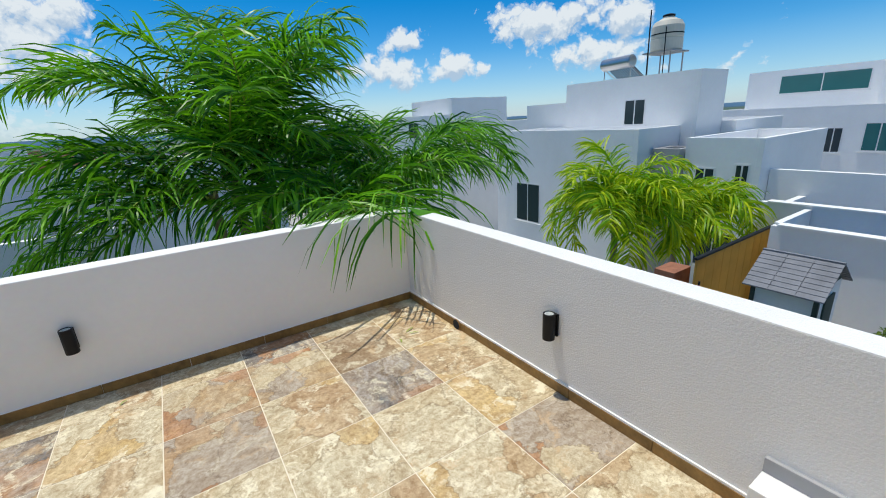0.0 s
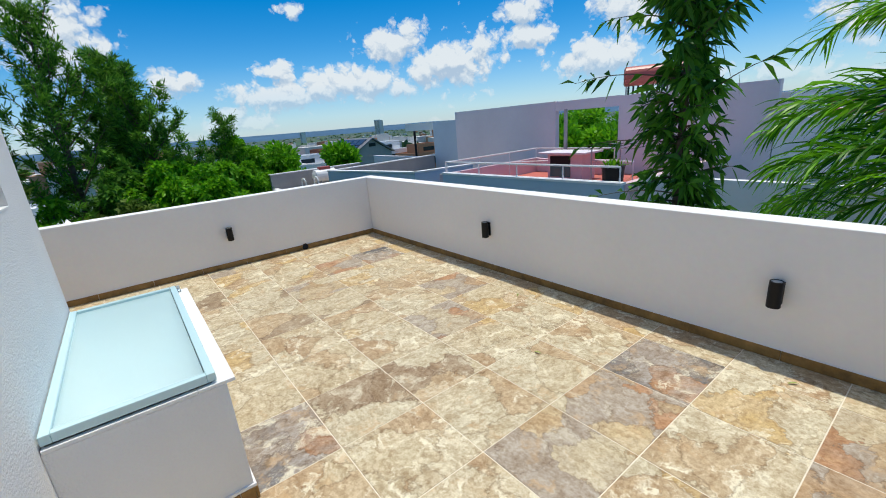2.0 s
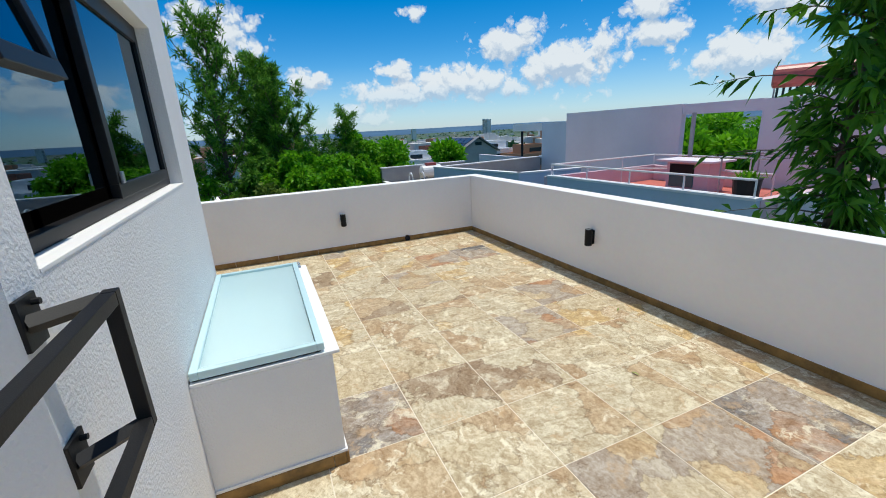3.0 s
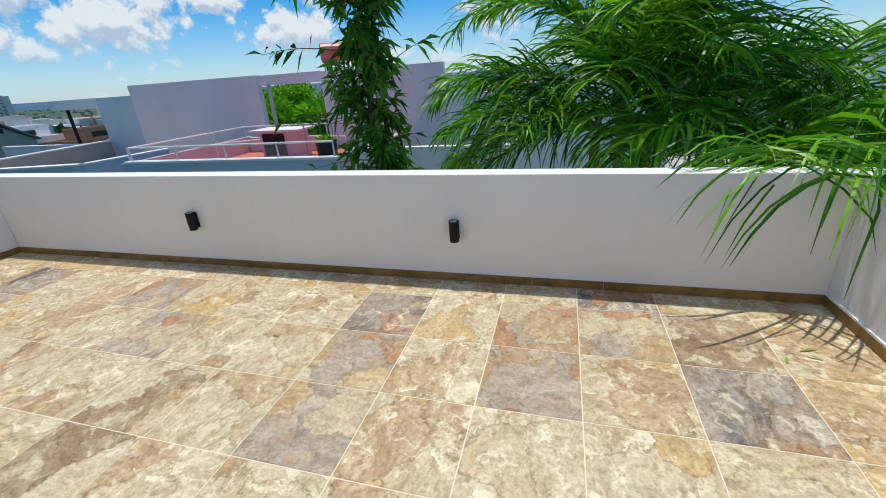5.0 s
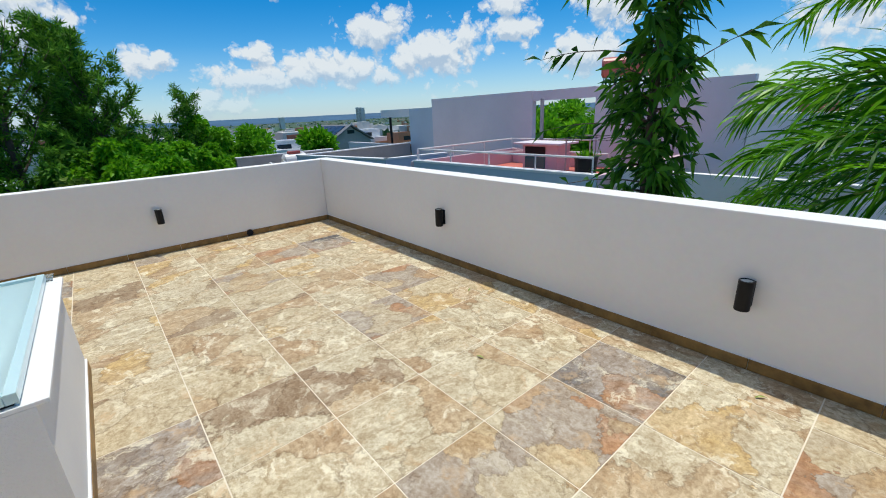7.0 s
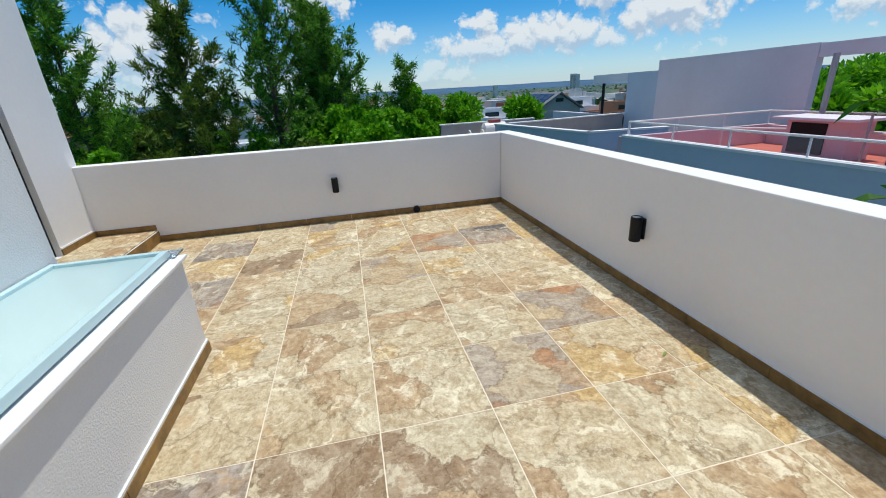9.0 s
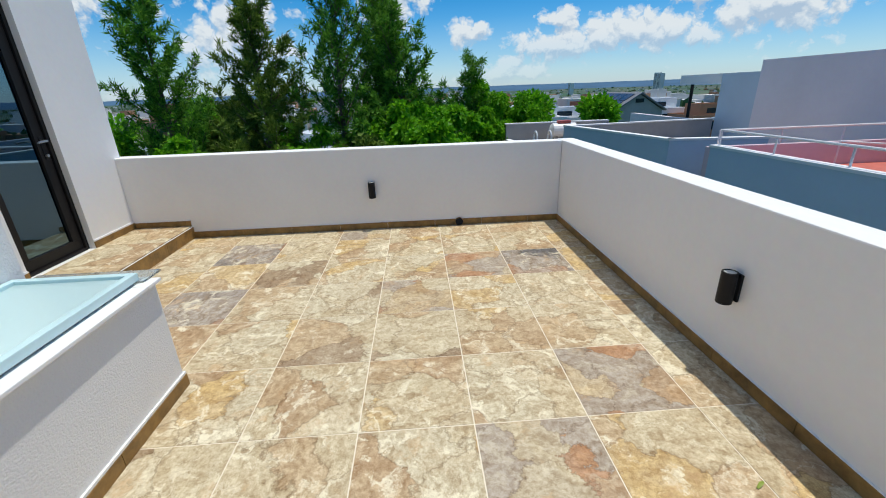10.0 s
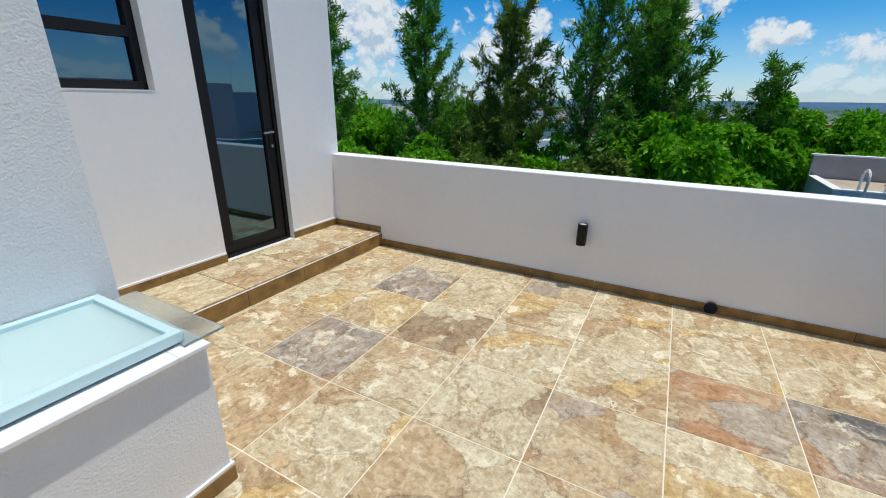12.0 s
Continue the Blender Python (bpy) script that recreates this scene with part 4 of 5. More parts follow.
def water_tank():
    t = thing("water_tank", 16.05, 9.35, 2.37, "cream plastic water tank on a steel stand on the roof", "water tank")
    b = part("tank", lathe([(0.50, 1.15), (0.54, 1.2), (0.54, 1.55), (0.52, 1.58), (0.54, 1.61), (0.54, 1.98), (0.45, 2.14), (0.20, 2.26), (0.18, 2.32)], 28), TANK_CREAM, t)
    part("lid", lathe([(0.2, 2.3), (0.21, 2.36), (0.12, 2.39)], 20), BLACK, b)
    part("band", lathe([(0.546, 1.70), (0.546, 1.74)], 28), BLACK, b)
    for x in (-0.42, 0.42):
        for y in (-0.42, 0.42):
            part("leg", tube([(x, y, 0), (x, y, 1.14)], 0.03, 6), WALL_GREY, t)
    part("platform", cube(-0.56, 0.56, -0.56, 0.56, 1.10, 1.149), WALL_GREY, t)
    part("vent_pipe", tube([(-0.8, 0.2, 0), (-0.8, 0.2, 2.5)], 0.025, 6), BLACK, t)
    part("vent_pipe", tube([(-0.62, -0.3, 0), (-0.62, -0.3, 1.9)], 0.02, 6), BLACK, t)


water_tank()


def solar_heater(x, y, z, turn, tank_mat, label, s=1.0):
    """Evacuated-tube water heater: a lying tank at the head of a sloping rack of glass tubes."""
    h = thing("solar_water_heater", x, y, z, label, "water heater", "", turn)
    bm = tube([(-0.75 * s, 0, 0.98 * s), (-0.72 * s, 0, 0.98 * s), (0.72 * s, 0, 0.98 * s), (0.75 * s, 0, 0.98 * s)], [0.17 * s, 0.23 * s, 0.23 * s, 0.17 * s], 20)
    part("tank", bm, tank_mat, h)
    for k in range(12):
        xx = (-0.62 + k * 0.113) * s
        part("tube", tube([(xx, -0.1 * s, 0.86 * s), (xx, -1.25 * s, 0.10 * s)], 0.025 * s, 6), SOLAR, h)
    for xx in (-0.68 * s, 0.68 * s):
        part("leg", tube([(xx, 0.05, 0), (xx, 0, 0.8 * s)], 0.02, 6), WALL_GREY, h)
        part("rack", tube([(xx, 0.0, 0.80 * s), (xx, -1.3 * s, 0.04 * s)], 0.02, 6), WALL_GREY, h)
    return h


solar_heater(15.75, 11.1, 2.37, 80, CHROME, "silver solar water heater with sloping glass tubes on the roof")


def shed():
    """Small garden house with a plank-covered pitched roof."""
    z0 = STREET + 3.0
    s = thing("garden_shed", 7.6, 2.08, z0, "small pale garden shed with a grey slatted pitched roof", "shed")
    gz, half, drop, ln_y = -0.70 - z0, 0.62, 0.42, 0.50
    part("body", cube(-0.48, 0.48, -0.40, 0.40, 0.0, gz - drop + 0.06), WALL_WHITE, s)
    for y in (-0.40, 0.36):
        g = bmesh.new()
        a = [g.verts.new(p) for p in ((-0.48, y, gz - drop + 0.061), (0.48, y, gz - drop + 0.061), (0, y, gz - 0.05))]
        b = [g.verts.new(p) for p in ((-0.48, y + 0.04, gz - drop + 0.061), (0.48, y + 0.04, gz - drop + 0.061), (0, y + 0.04, gz - 0.05))]
        g.faces.new(a); g.faces.new(list(reversed(b)))
        for k in range(3):
            g.faces.new((a[k], b[k], b[(k + 1) % 3], a[(k + 1) % 3]))
        part("gable", g, SHED_WALL, s)
    roof = part("roof", cube(-0.025, 0.025, -ln_y, ln_y, gz - 0.03, gz + 0.015), SHINGLE, s)
    for sx in (-1, 1):
        for r in range(8):
            t0, t1 = r / 8, (r + 1.15) / 8
            for c in range(3):
                y0, y1 = -ln_y + c * 2 * ln_y / 3 + 0.003, -ln_y + (c + 1) * 2 * ln_y / 3 - 0.003
                bm = bmesh.new()
                p = [(sx * half * t0, y0, gz - drop * t0), (sx * half * t0, y1, gz - drop * t0), (sx * half * t1, y1, gz - drop * t1 + 0.012), (sx * half * t1, y0, gz - drop * t1 + 0.012)]
                lo = [bm.verts.new((q[0], q[1], q[2] - 0.02)) for q in p]
                hi = [bm.verts.new(q) for q in p]
                bm.faces.new(hi); bm.faces.new(list(reversed(lo)))
                for k in range(4):
                    bm.faces.new((lo[k], lo[(k + 1) % 4], hi[(k + 1) % 4], hi[k]))
                bmesh.ops.recalc_face_normals(bm, faces=bm.faces)
                part("roof_slat", bm, SHINGLE, roof)
    part("door", cube(-0.2, 0.2, -0.425, -0.401, 0.02, gz - drop - 0.1), SHED_WALL, s)
    part("corner_post", cube(-0.50, -0.44, -0.42, -0.36, 0.0, gz - drop + 0.05), SHED_WALL, s)
    part("corner_post", cube(-0.50, -0.44, 0.36, 0.42, 0.0, gz - drop + 0.05), SHED_WALL, s)


shed()
pr = thing("garden_parasol", 6.75, 3.1, STREET + 3.0, "closed dark red garden parasol by the screen", "parasol")
part("canopy", lathe([(0.02, 0.9), (0.13, 1.0), (0.09, 1.5), (0.012, 1.98)], 10), TANK_RED, pr)
part("pole", tube([(0, 0, 0), (0, 0, 2.0)], 0.018, 8), BLACK, pr)
part("base", lathe([(0.22, 0.0), (0.22, 0.05), (0.03, 0.08)], 16), WALL_GREY, pr)
# pale slab added so that sunlight bounces onto the shaded house walls
structure("pavement", cube(5.0, 44.0, -14.0, 40.0, STREET - 0.4, STREET + 0.03), PAVING, "pale concrete paving added between the houses to bounce light up", "pavement")
structure("ground_garden", cube(6.0, 9.74, -3.0, 4.28, STREET - 0.5, STREET + 3.0), PAVING, "raised paved garden terrace below the wall", "terrace")

scr = thing("privacy_screen", 7.5, 3.52, STREET + 3.0, "tan cloth privacy screen hung from a dark rail", "screen")
for k in range(11):
    part("panel", cube(k * 0.34, k * 0.34 + 0.332, -0.02, 0.02, 0.0, 2.08 + 0.008 * (k % 3)), WOOD_SCREEN, scr)
part("rail", cube(-0.05, 3.8, -0.035, 0.035, 2.10, 2.14), BLACK, scr)
bw = thing("brick_pier", 7.75, 4.05, STREET + 3.0, "weathered red brick pier behind the screen", "pier")
part("pier", cube(-0.3, 0.3, -0.2, 0.2, 0.0, 1.75, 0.01), BRICK, bw)


def north_house():
    """House with a pink roof terrace, white railings and tall screen walls behind."""
    h = thing("house", 0, 0, 0, "blue-grey house with a pink and red roof terrace", "house")
    part("wall", segment_wall(-9.83, 7.76, -4.50, 7.95, 0.16, STREET, 0.08), WALL_BLUE, h)
    part("coping", segment_wall(-9.85, 7.74, -4.48, 7.93, 0.20, 0.081, 0.13), WALL_WHITE, h)
    part("wall", cube(-9.99, -9.84, 7.77, 12.3, STREET, 0.079), WALL_PINK, h)
    part("wall", cube(-4.65, -4.5, 8.13, 12.3, STREET, 0.079), WALL_PINK, h)
    part("deck", cube(-9.83, -4.66, 7.98, 12.3, STREET, -0.38), ROOF_RED, h)
    part("pink_parapet", cube(-9.82, -6.9, 11.9, 12.05, -0.379, 0.06), WALL_PINK, h)
    part("screen_wall", cube(-14.8, -9.5, 12.5, 12.7, STREET, 1.88), WALL_LILAC, h)
    part("beam", cube(-9.49, -7.23, 12.52, 12.7, 1.56, 1.86), WALL_LILAC, h)
    part("screen_wall", cube(-7.22, -3.4, 12.5, 12.7, STREET, 1.84), WALL_LILAC, h)
    part("wing_wall", cube(-16.5, -14.82, 12.52, 12.7, STREET, 1.56), WALL_BLUE, h)
    part("wing_beam", cube(-18.9, -16.52, 12.52, 12.7, 1.22, 1.56), WALL_WHITE, h)
    part("pole", tube([(-18.2, 12.6, -0.5), (-18.2, 12.6, 1.219)], 0.06, 10), BLACK, h)
    part("pole", tube([(-8.5, 11.7, -0.379), (-8.5, 11.7, 1.6)], 0.06, 10), WALL_GREY, h)
    part("side_wall", cube(-4.49, -1.0, 8.6, 8.75, STREET, 0.18), WALL_WHITE, h)
    part("side_wall", cube(-3.38, 2.5, 12.5, 12.7, STREET, 1.0), WALL_WHITE, h)
    # kiosk on the deck
    k = part("kiosk", cube(-8.4, -7.2, 10.7, 11.3, -0.379, 0.36), WALL_PINK, h)
    part("kiosk_roof", cube(-8.6, -7.0, 10.5, 11.4, 0.361, 0.415, 0.01), WALL_LILAC, k)
    part("shutter", cube(-8.3, -7.6, 10.675, 10.699, -0.30, 0.02), TEAL_GLASS, k)
    # solid black panel on the front stands in for the dark kiosk inside
    part("dark_opening_panel", cube(-8.3, -7.6, 10.68, 10.699, 0.06, 0.30), BLACK, k)


north_house()


def pipe_railing(pts, z, drop, step, label):
    """White pipe rail on short posts along plan points."""
    r = thing("pipe_railing", pts[0][0], pts[0][1], z - drop, label, "railing", "roof terrace railings")
    o = Vector((pts[0][0], pts[0][1], z - drop))
    bm = bmesh.new()
    for a, b in zip(pts, pts[1:]):
        add_tube(bm, [Vector((*a, z)) - o, Vector((*b, z)) - o], 0.022, 8)
    part("top_rail", bm, WHITE_PIPE, r)
    for a, b in zip(pts, pts[1:]):
        A, B = Vector((*a, 0)), Vector((*b, 0))
        n = max(1, round((B - A).length / step))
        for i in range(n):
            p = A.lerp(B, i / n)
            part("post", tube([(p.x - o.x, p.y - o.y, 0), (p.x - o.x, p.y - o.y, drop)], 0.017, 8), WHITE_PIPE, r)
    part("post", tube([(pts[-1][0] - o.x, pts[-1][1] - o.y, 0), (pts[-1][0] - o.x, pts[-1][1] - o.y, drop)], 0.017, 8), WHITE_PIPE, r)


pipe_railing([(-9.75, 7.88), (-4.58, 8.06)], 0.42, 0.29, 1.3, "white pipe railing along the pink roof terrace")
pipe_railing([(-9.90, 7.95), (-9.90, 11.95), (-7.0, 11.98)], 0.40, 0.34, 1.3, "white pipe railing along the pink roof terrace")
pipe_railing([(-9.6, 10.3), (-8.2, 11.2), (-6.0, 11.2)], 0.12, 0.499, 1.6, "white pipe railing beside the roof stairs")

pot = thing("planter_pot", -4.9, 8.35, -0.38, "black planter pot with small green shoots on the roof", "planter")
part("pot", lathe([(0.17, 0.0), (0.22, 0.72), (0.235, 0.78), (0.2, 0.78)], 18), BLACK, pot)
rg0 = np.random.default_rng(2)
w0 = rg0.normal(size=(60, 3)) * 0.5 + np.array([0, 0, 1.0]); w0 /= np.linalg.norm(w0, axis=1, keepdims=True)
sp = new("shoots", quads("shoots", leaf_quads(rg0.normal(size=(60, 3)) * np.array([0.08, 0.08, 0.01]) + np.array([0, 0, 0.78]), w0, np.full(60, 0.16), np.full(60, 0.035), rg0), BUSH_LEAF)); sp.parent = pot
ln_ = thing("clothes_line", -6.6, 10.9, -0.38, "metal clothes line frame with blue pegs on the roof", "clothes line")
for yy in (-0.7, 0.7):
    part("post", tube([(0, yy, 0), (0, yy, 0.95)], 0.02, 6), WALL_GREY, ln_)
for k in range(5):
    part("line", tube([(-0.3 + k * 0.35, -0.75, 0.93), (-0.3 + k * 0.35, 0.75, 0.95)], 0.008, 5), SOLAR, ln_)
part("arm", tube([(-0.4, -0.7, 0.94), (1.2, -0.7, 0.94)], 0.015, 6), WALL_GREY, ln_)
part("arm", tube([(-0.4, 0.7, 0.94), (1.2, 0.7, 0.94)], 0.015, 6), WALL_GREY, ln_)
hb = thing("stair_tower", 0, 0, 0, "lilac stair tower behind the screen wall", "stair tower")
roofed_block(hb, -7.2, -3.2, 12.75, 16.0, STREET, 1.55, WALL_LILAC)
# steel tank coloured red: the red roof's reflection is put into its colour
solar_heater(-6.7, 13.6, 1.2, 210, TANK_RED, "steel solar water heater on the stair tower, red roof reflection put in its tank colour", 1.2)


def west_houses():
    h = thing("house", 0, 0, 0, "blue-grey flat-roofed house with white copings", "house")
    part("wall", segment_wall(-15.85, 6.80, -11.25, 7.75, 0.16, STREET, 0.05), WALL_BLUE, h)
    part("coping", segment_wall(-15.87, 6.78, -11.23, 7.73, 0.2, 0.051, 0.10), WALL_WHITE, h)
    part("wall", segment_wall(-11.25, 7.75, -10.9, 9.9, 0.16, STREET, 0.05), WALL_BLUE, h)
    part("coping", segment_wall(-11.23, 7.73, -10.88, 9.92, 0.2, 0.051, 0.10), WALL_WHITE, h)
    part("wall", segment_wall(-16.6, 12.4, -15.9, 6.85, 0.16, STREET, 0.05), WALL_GREY, h)
    part("coping", segment_wall(-16.6, 12.4, -15.9, 6.85, 0.2, 0.051, 0.09), WALL_WHITE, h)
    part("deck", cube(-15.7, -11.5, 7.9, 12.3, STREET, -0.7), ROOF_TAN, h)
    part("far_wall", cube(-22.0, -16.8, 12.2, 12.4, STREET, 0.0), WALL_LILAC, h)
    k = part("hut", cube(-16.9, -15.6, 13.2, 14.2, STREET, -0.05), WALL_GREY, h)
    part("hut_roof", cube(-17.2, -15.2, 12.9, 14.4, -0.049, 0.06), WALL_WHITE, k)

    p = thing("house", 0, 0, 0, "pale blue house with a tan roof deck and grey parapet", "house")
    part("wall", cube(-18.8, -16.3, 5.45, 5.62, STREET, -0.66), WALL_BLUE, p)
    part("wall", cube(-16.47, -16.3, 5.63, 6.6, STREET, -0.66), WALL_BLUE, p)
    part("coping", cube(-18.8, -16.28, 5.43, 5.64, -0.659, -0.62), WALL_WHITE, p)
    part("coping", cube(-16.49, -16.28, 5.65, 6.6, -0.659, -0.62), WALL_WHITE, p)
    part("deck", cube(-18.8, -16.48, 5.63, 9.5, STREET, -0.70), ROOF_TAN, p)
    part("parapet", cube(-19.0, -18.82, 5.45, 9.7, STREET, -0.06), WALL_GREY, p)
    part("coping", cube(-19.03, -18.79, 5.42, 9.7, -0.059, -0.02), WALL_WHITE, p)
    window_s(p, -18.1, -17.5, 5.45, -1.9, -1.15)
    for y in (6.0, 6.5):
        bm = bmesh.new()
        pts = [(-16.2, y, -1.4), (-16.2, y, -0.35)] + [(-16.42 + 0.22 * math.cos(a), y, -0.35 + 0.22 * math.sin(a)) for a in [math.pi * i / 8 for i in range(1, 9)]] + [(-16.64, y, -0.699)]
        add_tube(bm, pts, 0.03, 8)
        part("ladder_hoop", bm, WHITE_PIPE, p)
    for z in (-1.3, -1.05, -0.8):
        part("ladder_rung", tube([(-16.2, 6.0, z), (-16.2, 6.5, z)], 0.02, 6), WHITE_PIPE, p)
    g = thing("gas_tank", -18.2, 7.6, -0.70, "white gas tank with a red cap on the roof deck", "gas tank")
    bm = tube([(0, -0.55, 0.40), (0, -0.45, 0.40), (0, 0.45, 0.40), (0, 0.55, 0.40)], [0.12, 0.28, 0.28, 0.12], 18)
    part("tank", bm, WHITE_PIPE, g)
    part("cap", cube(-0.12, 0.12, -0.25, 0.25, 0.66, 0.78, 0.02), TANK_RED, g)
    for y in (-0.3, 0.3):
        part("foot", cube(-0.2, 0.2, y - 0.04, y + 0.04, 0, 0.2), WALL_GREY, g)


west_houses()


def plain_tree(x, y, size, seed):
    """A round-headed tree down the slope, seen between the roof walls."""
    rg = np.random.default_rng(seed)
    z0 = plain_z(math.hypot(x, y)) - 0.5
    t = thing("slope_tree", x, y, z0, "dense green tree on the slope behind the houses", "tree", "trees down the slope")
    H = 3.2 + size
    part("trunk", tube([(0, 0, 0), (0.1, 0, H * 0.5), (0, 0.1, H * 0.85)], [0.2, 0.14, 0.05], 7), BARK, t)
    n, k = 2600, 26
    c = rg.normal(size=(k, 3)); c /= np.linalg.norm(c, axis=1, keepdims=True)
    c = c * rg.uniform(0.4, 0.9, (k, 1)) * np.array([size, size, size * 0.75]) + np.array([0, 0, H])
    i = rg.integers(0, k, n)
    w = rg.normal(size=(n, 3)); w /= np.linalg.norm(w, axis=1, keepdims=True)
    base = c[i] + w * (size * 0.38 * rg.random(n) ** 0.4)[:, None]
    ob = new("crown", quads("crown", leaf_quads(base, w, np.full(n, 0.5), np.full(n, 0.3), rg), BUSH_LEAF)); ob.parent = t


for k, (x, y, size) in enumerate(((-24, 31, 2.3), (-28, 36, 2.6), (-21, 29, 2.0), (-31, 47, 3.0), (-24, 44, 2.6), (-36, 52, 3.0), (-18, 30, 2.1), (-13, 32, 2.4), (-40, 60, 3.2), (-46, 40, 2.6), (-49, 15, 2.2), (-44, 20, 2.0), (-36, -14, 2.4), (-34, -22, 2.6), (-44, -34, 2.6))):
    plain_tree(x, y, size, 80 + k)


def gable_house():
    """Grey gabled house with solar panels on the near slope."""
    x0, x1, y0, y1, ze, zr = -62.0, -52.0, 25.2, 31.6, -1.75, 0.15
    h = thing("house", 0, 0, 0, "far grey gabled house with solar panels on its dark roof", "house")
    part("wall", cube(x0, x1, y0 + 0.3, y1 - 0.3, plain_z(60) - 1, ze), WALL_GREY, h)
    ym = (y0 + y1) / 2
    g = bmesh.new()
    a = [g.verts.new(p) for p in ((x1, y0 + 0.3, ze + 0.001), (x1, y1 - 0.3, ze + 0.001), (x1, ym, zr - 0.1))]
    b = [g.verts.new(p) for p in ((x0, y0 + 0.3, ze + 0.001), (x0, y1 - 0.3, ze + 0.001), (x0, ym, zr - 0.1))]
    g.faces.new(a); g.faces.new(list(reversed(b)))
    for k in range(3):
        g.faces.new((a[k], b[k], b[(k + 1) % 3], a[(k + 1) % 3]))
    part("gable", g, WALL_GREY, h)
    for y in (y0, y1):
        bm = bmesh.new()
        p = [(x0 - 0.4, y, ze - 0.05), (x1 + 0.4, y, ze - 0.05), (x1 + 0.4, ym, zr), (x0 - 0.4, ym, zr)]
        lo = [bm.verts.new(q) for q in p]
        hi = [bm.verts.new((q[0], q[1], q[2] + 0.16)) for q in p]
        bm.faces.new(hi); bm.faces.new(list(reversed(lo)))
        for k in range(4):
            bm.faces.new((lo[k], lo[(k + 1) % 4], hi[(k + 1) % 4], hi[k]))
        bmesh.ops.recalc_face_normals(bm, faces=bm.faces)
        r = part("roof", bm, SHINGLE, h)
        if y == y0:
            for i in range(5):
                for j in range(2):
                    q0, q1 = 0.12 + j * 0.4, 0.12 + j * 0.4 + 0.36
                    xa = x0 + 0.8 + i * 1.75
                    bm = bmesh.new()
                    pts = [(xa, y0 + (ym - y0) * q0, ze + (zr - ze) * q0 + 0.16), (xa + 1.6, y0 + (ym - y0) * q0, ze + (zr - ze) * q0 + 0.16), (xa + 1.6, y0 + (ym - y0) * q1, ze + (zr - ze) * q1 + 0.17), (xa, y0 + (ym - y0) * q1, ze + (zr - ze) * q1 + 0.17)]
                    lo = [bm.verts.new(q) for q in pts]
                    hi = [bm.verts.new((q[0], q[1] - 0.02, q[2] + 0.06)) for q in pts]
                    bm.faces.new(hi)
                    for k in range(4):
                        bm.faces.new((lo[k], lo[(k + 1) % 4], hi[(k + 1) % 4], hi[k]))
                    part("solar_panel", bm, SOLAR, r)
    part("window", cube(x1 + 0.001, x1 + 0.06, ym - 0.5, ym + 0.5, zr - 1.0, zr - 0.55), DARK_GLASS, h)


gable_house()


def mid_house(x, y, w, d, top, mat, label):
    """A white or ochre house down the slope, two flat volumes with windows toward the terrace."""
    h = thing("house", x, y, 0, label, "house", "houses down the slope")
    z0 = plain_z(math.hypot(x, y)) - 1.5
    roofed_block(h, -w, w, -d, d, z0, top, mat, rim=0.3)
    roofed_block(h, -w * 0.4, w * 0.7, -d * 0.6, d * 0.8, top - 0.3, top + 1.5, mat, rim=0.3)
    part("window", cube(w - 0.02, w + 0.05, -d * 0.6, -d * 0.05, top - 2.1, top - 0.9), DARK_GLASS, h)
    part("window", cube(w - 0.02, w + 0.05, d * 0.15, d * 0.7, top - 2.1, top - 0.9), DARK_GLASS, h)
    part("window", cube(w * 0.7 - 0.02, w * 0.7 + 0.05, -d * 0.3, d * 0.4, top + 0.2, top + 0.9), DARK_GLASS, h)


for x, y, w, d, top, mat, label in (
    (-63, 17.5, 4.5, 4.5, -2.6, WALL_WHITE, "white flat-roofed house down the slope"),
    (-72, 25, 4.0, 4.0, -3.4, WALL_WHITE, "white flat-roofed house down the slope"),
    (-58, 10.5, 4.0, 3.5, -4.2, WALL_WHITE, "white flat-roofed house down the slope"),
    (-74, 41, 4.5, 4.5, -2.6, WALL_WHITE, "white flat-roofed house down the slope"),
    (-66, 46, 3.5, 3.5, -3.4, FAR_OCHRE, "ochre flat-roofed house down the slope"),
    (-80, 33, 4.0, 4.0, -3.0, BRICK, "red brick house down the slope"),
    (-40, -28, 4.0, 4.0, -2.2, WALL_WHITE, "white house with a red edge below the trees"),
    (-52, -44, 4.0, 4.0, -1.6, BRICK, "red brick house beyond the trees"),
    (-50, -8, 4.5, 4.5, -4.0, WALL_WHITE, "white flat-roofed house beyond the trees"),
    (-62, -20, 4.0, 4.0, -4.2, WALL_WHITE, "white flat-roofed house beyond the trees"),
    (-90, 8, 5.0, 5.0, -5.2, WALL_WHITE, "white flat-roofed house down the slope"),
):
    mid_house(x, y, w, d, top, mat, label)

# ---------------------------------------------------------------- trees


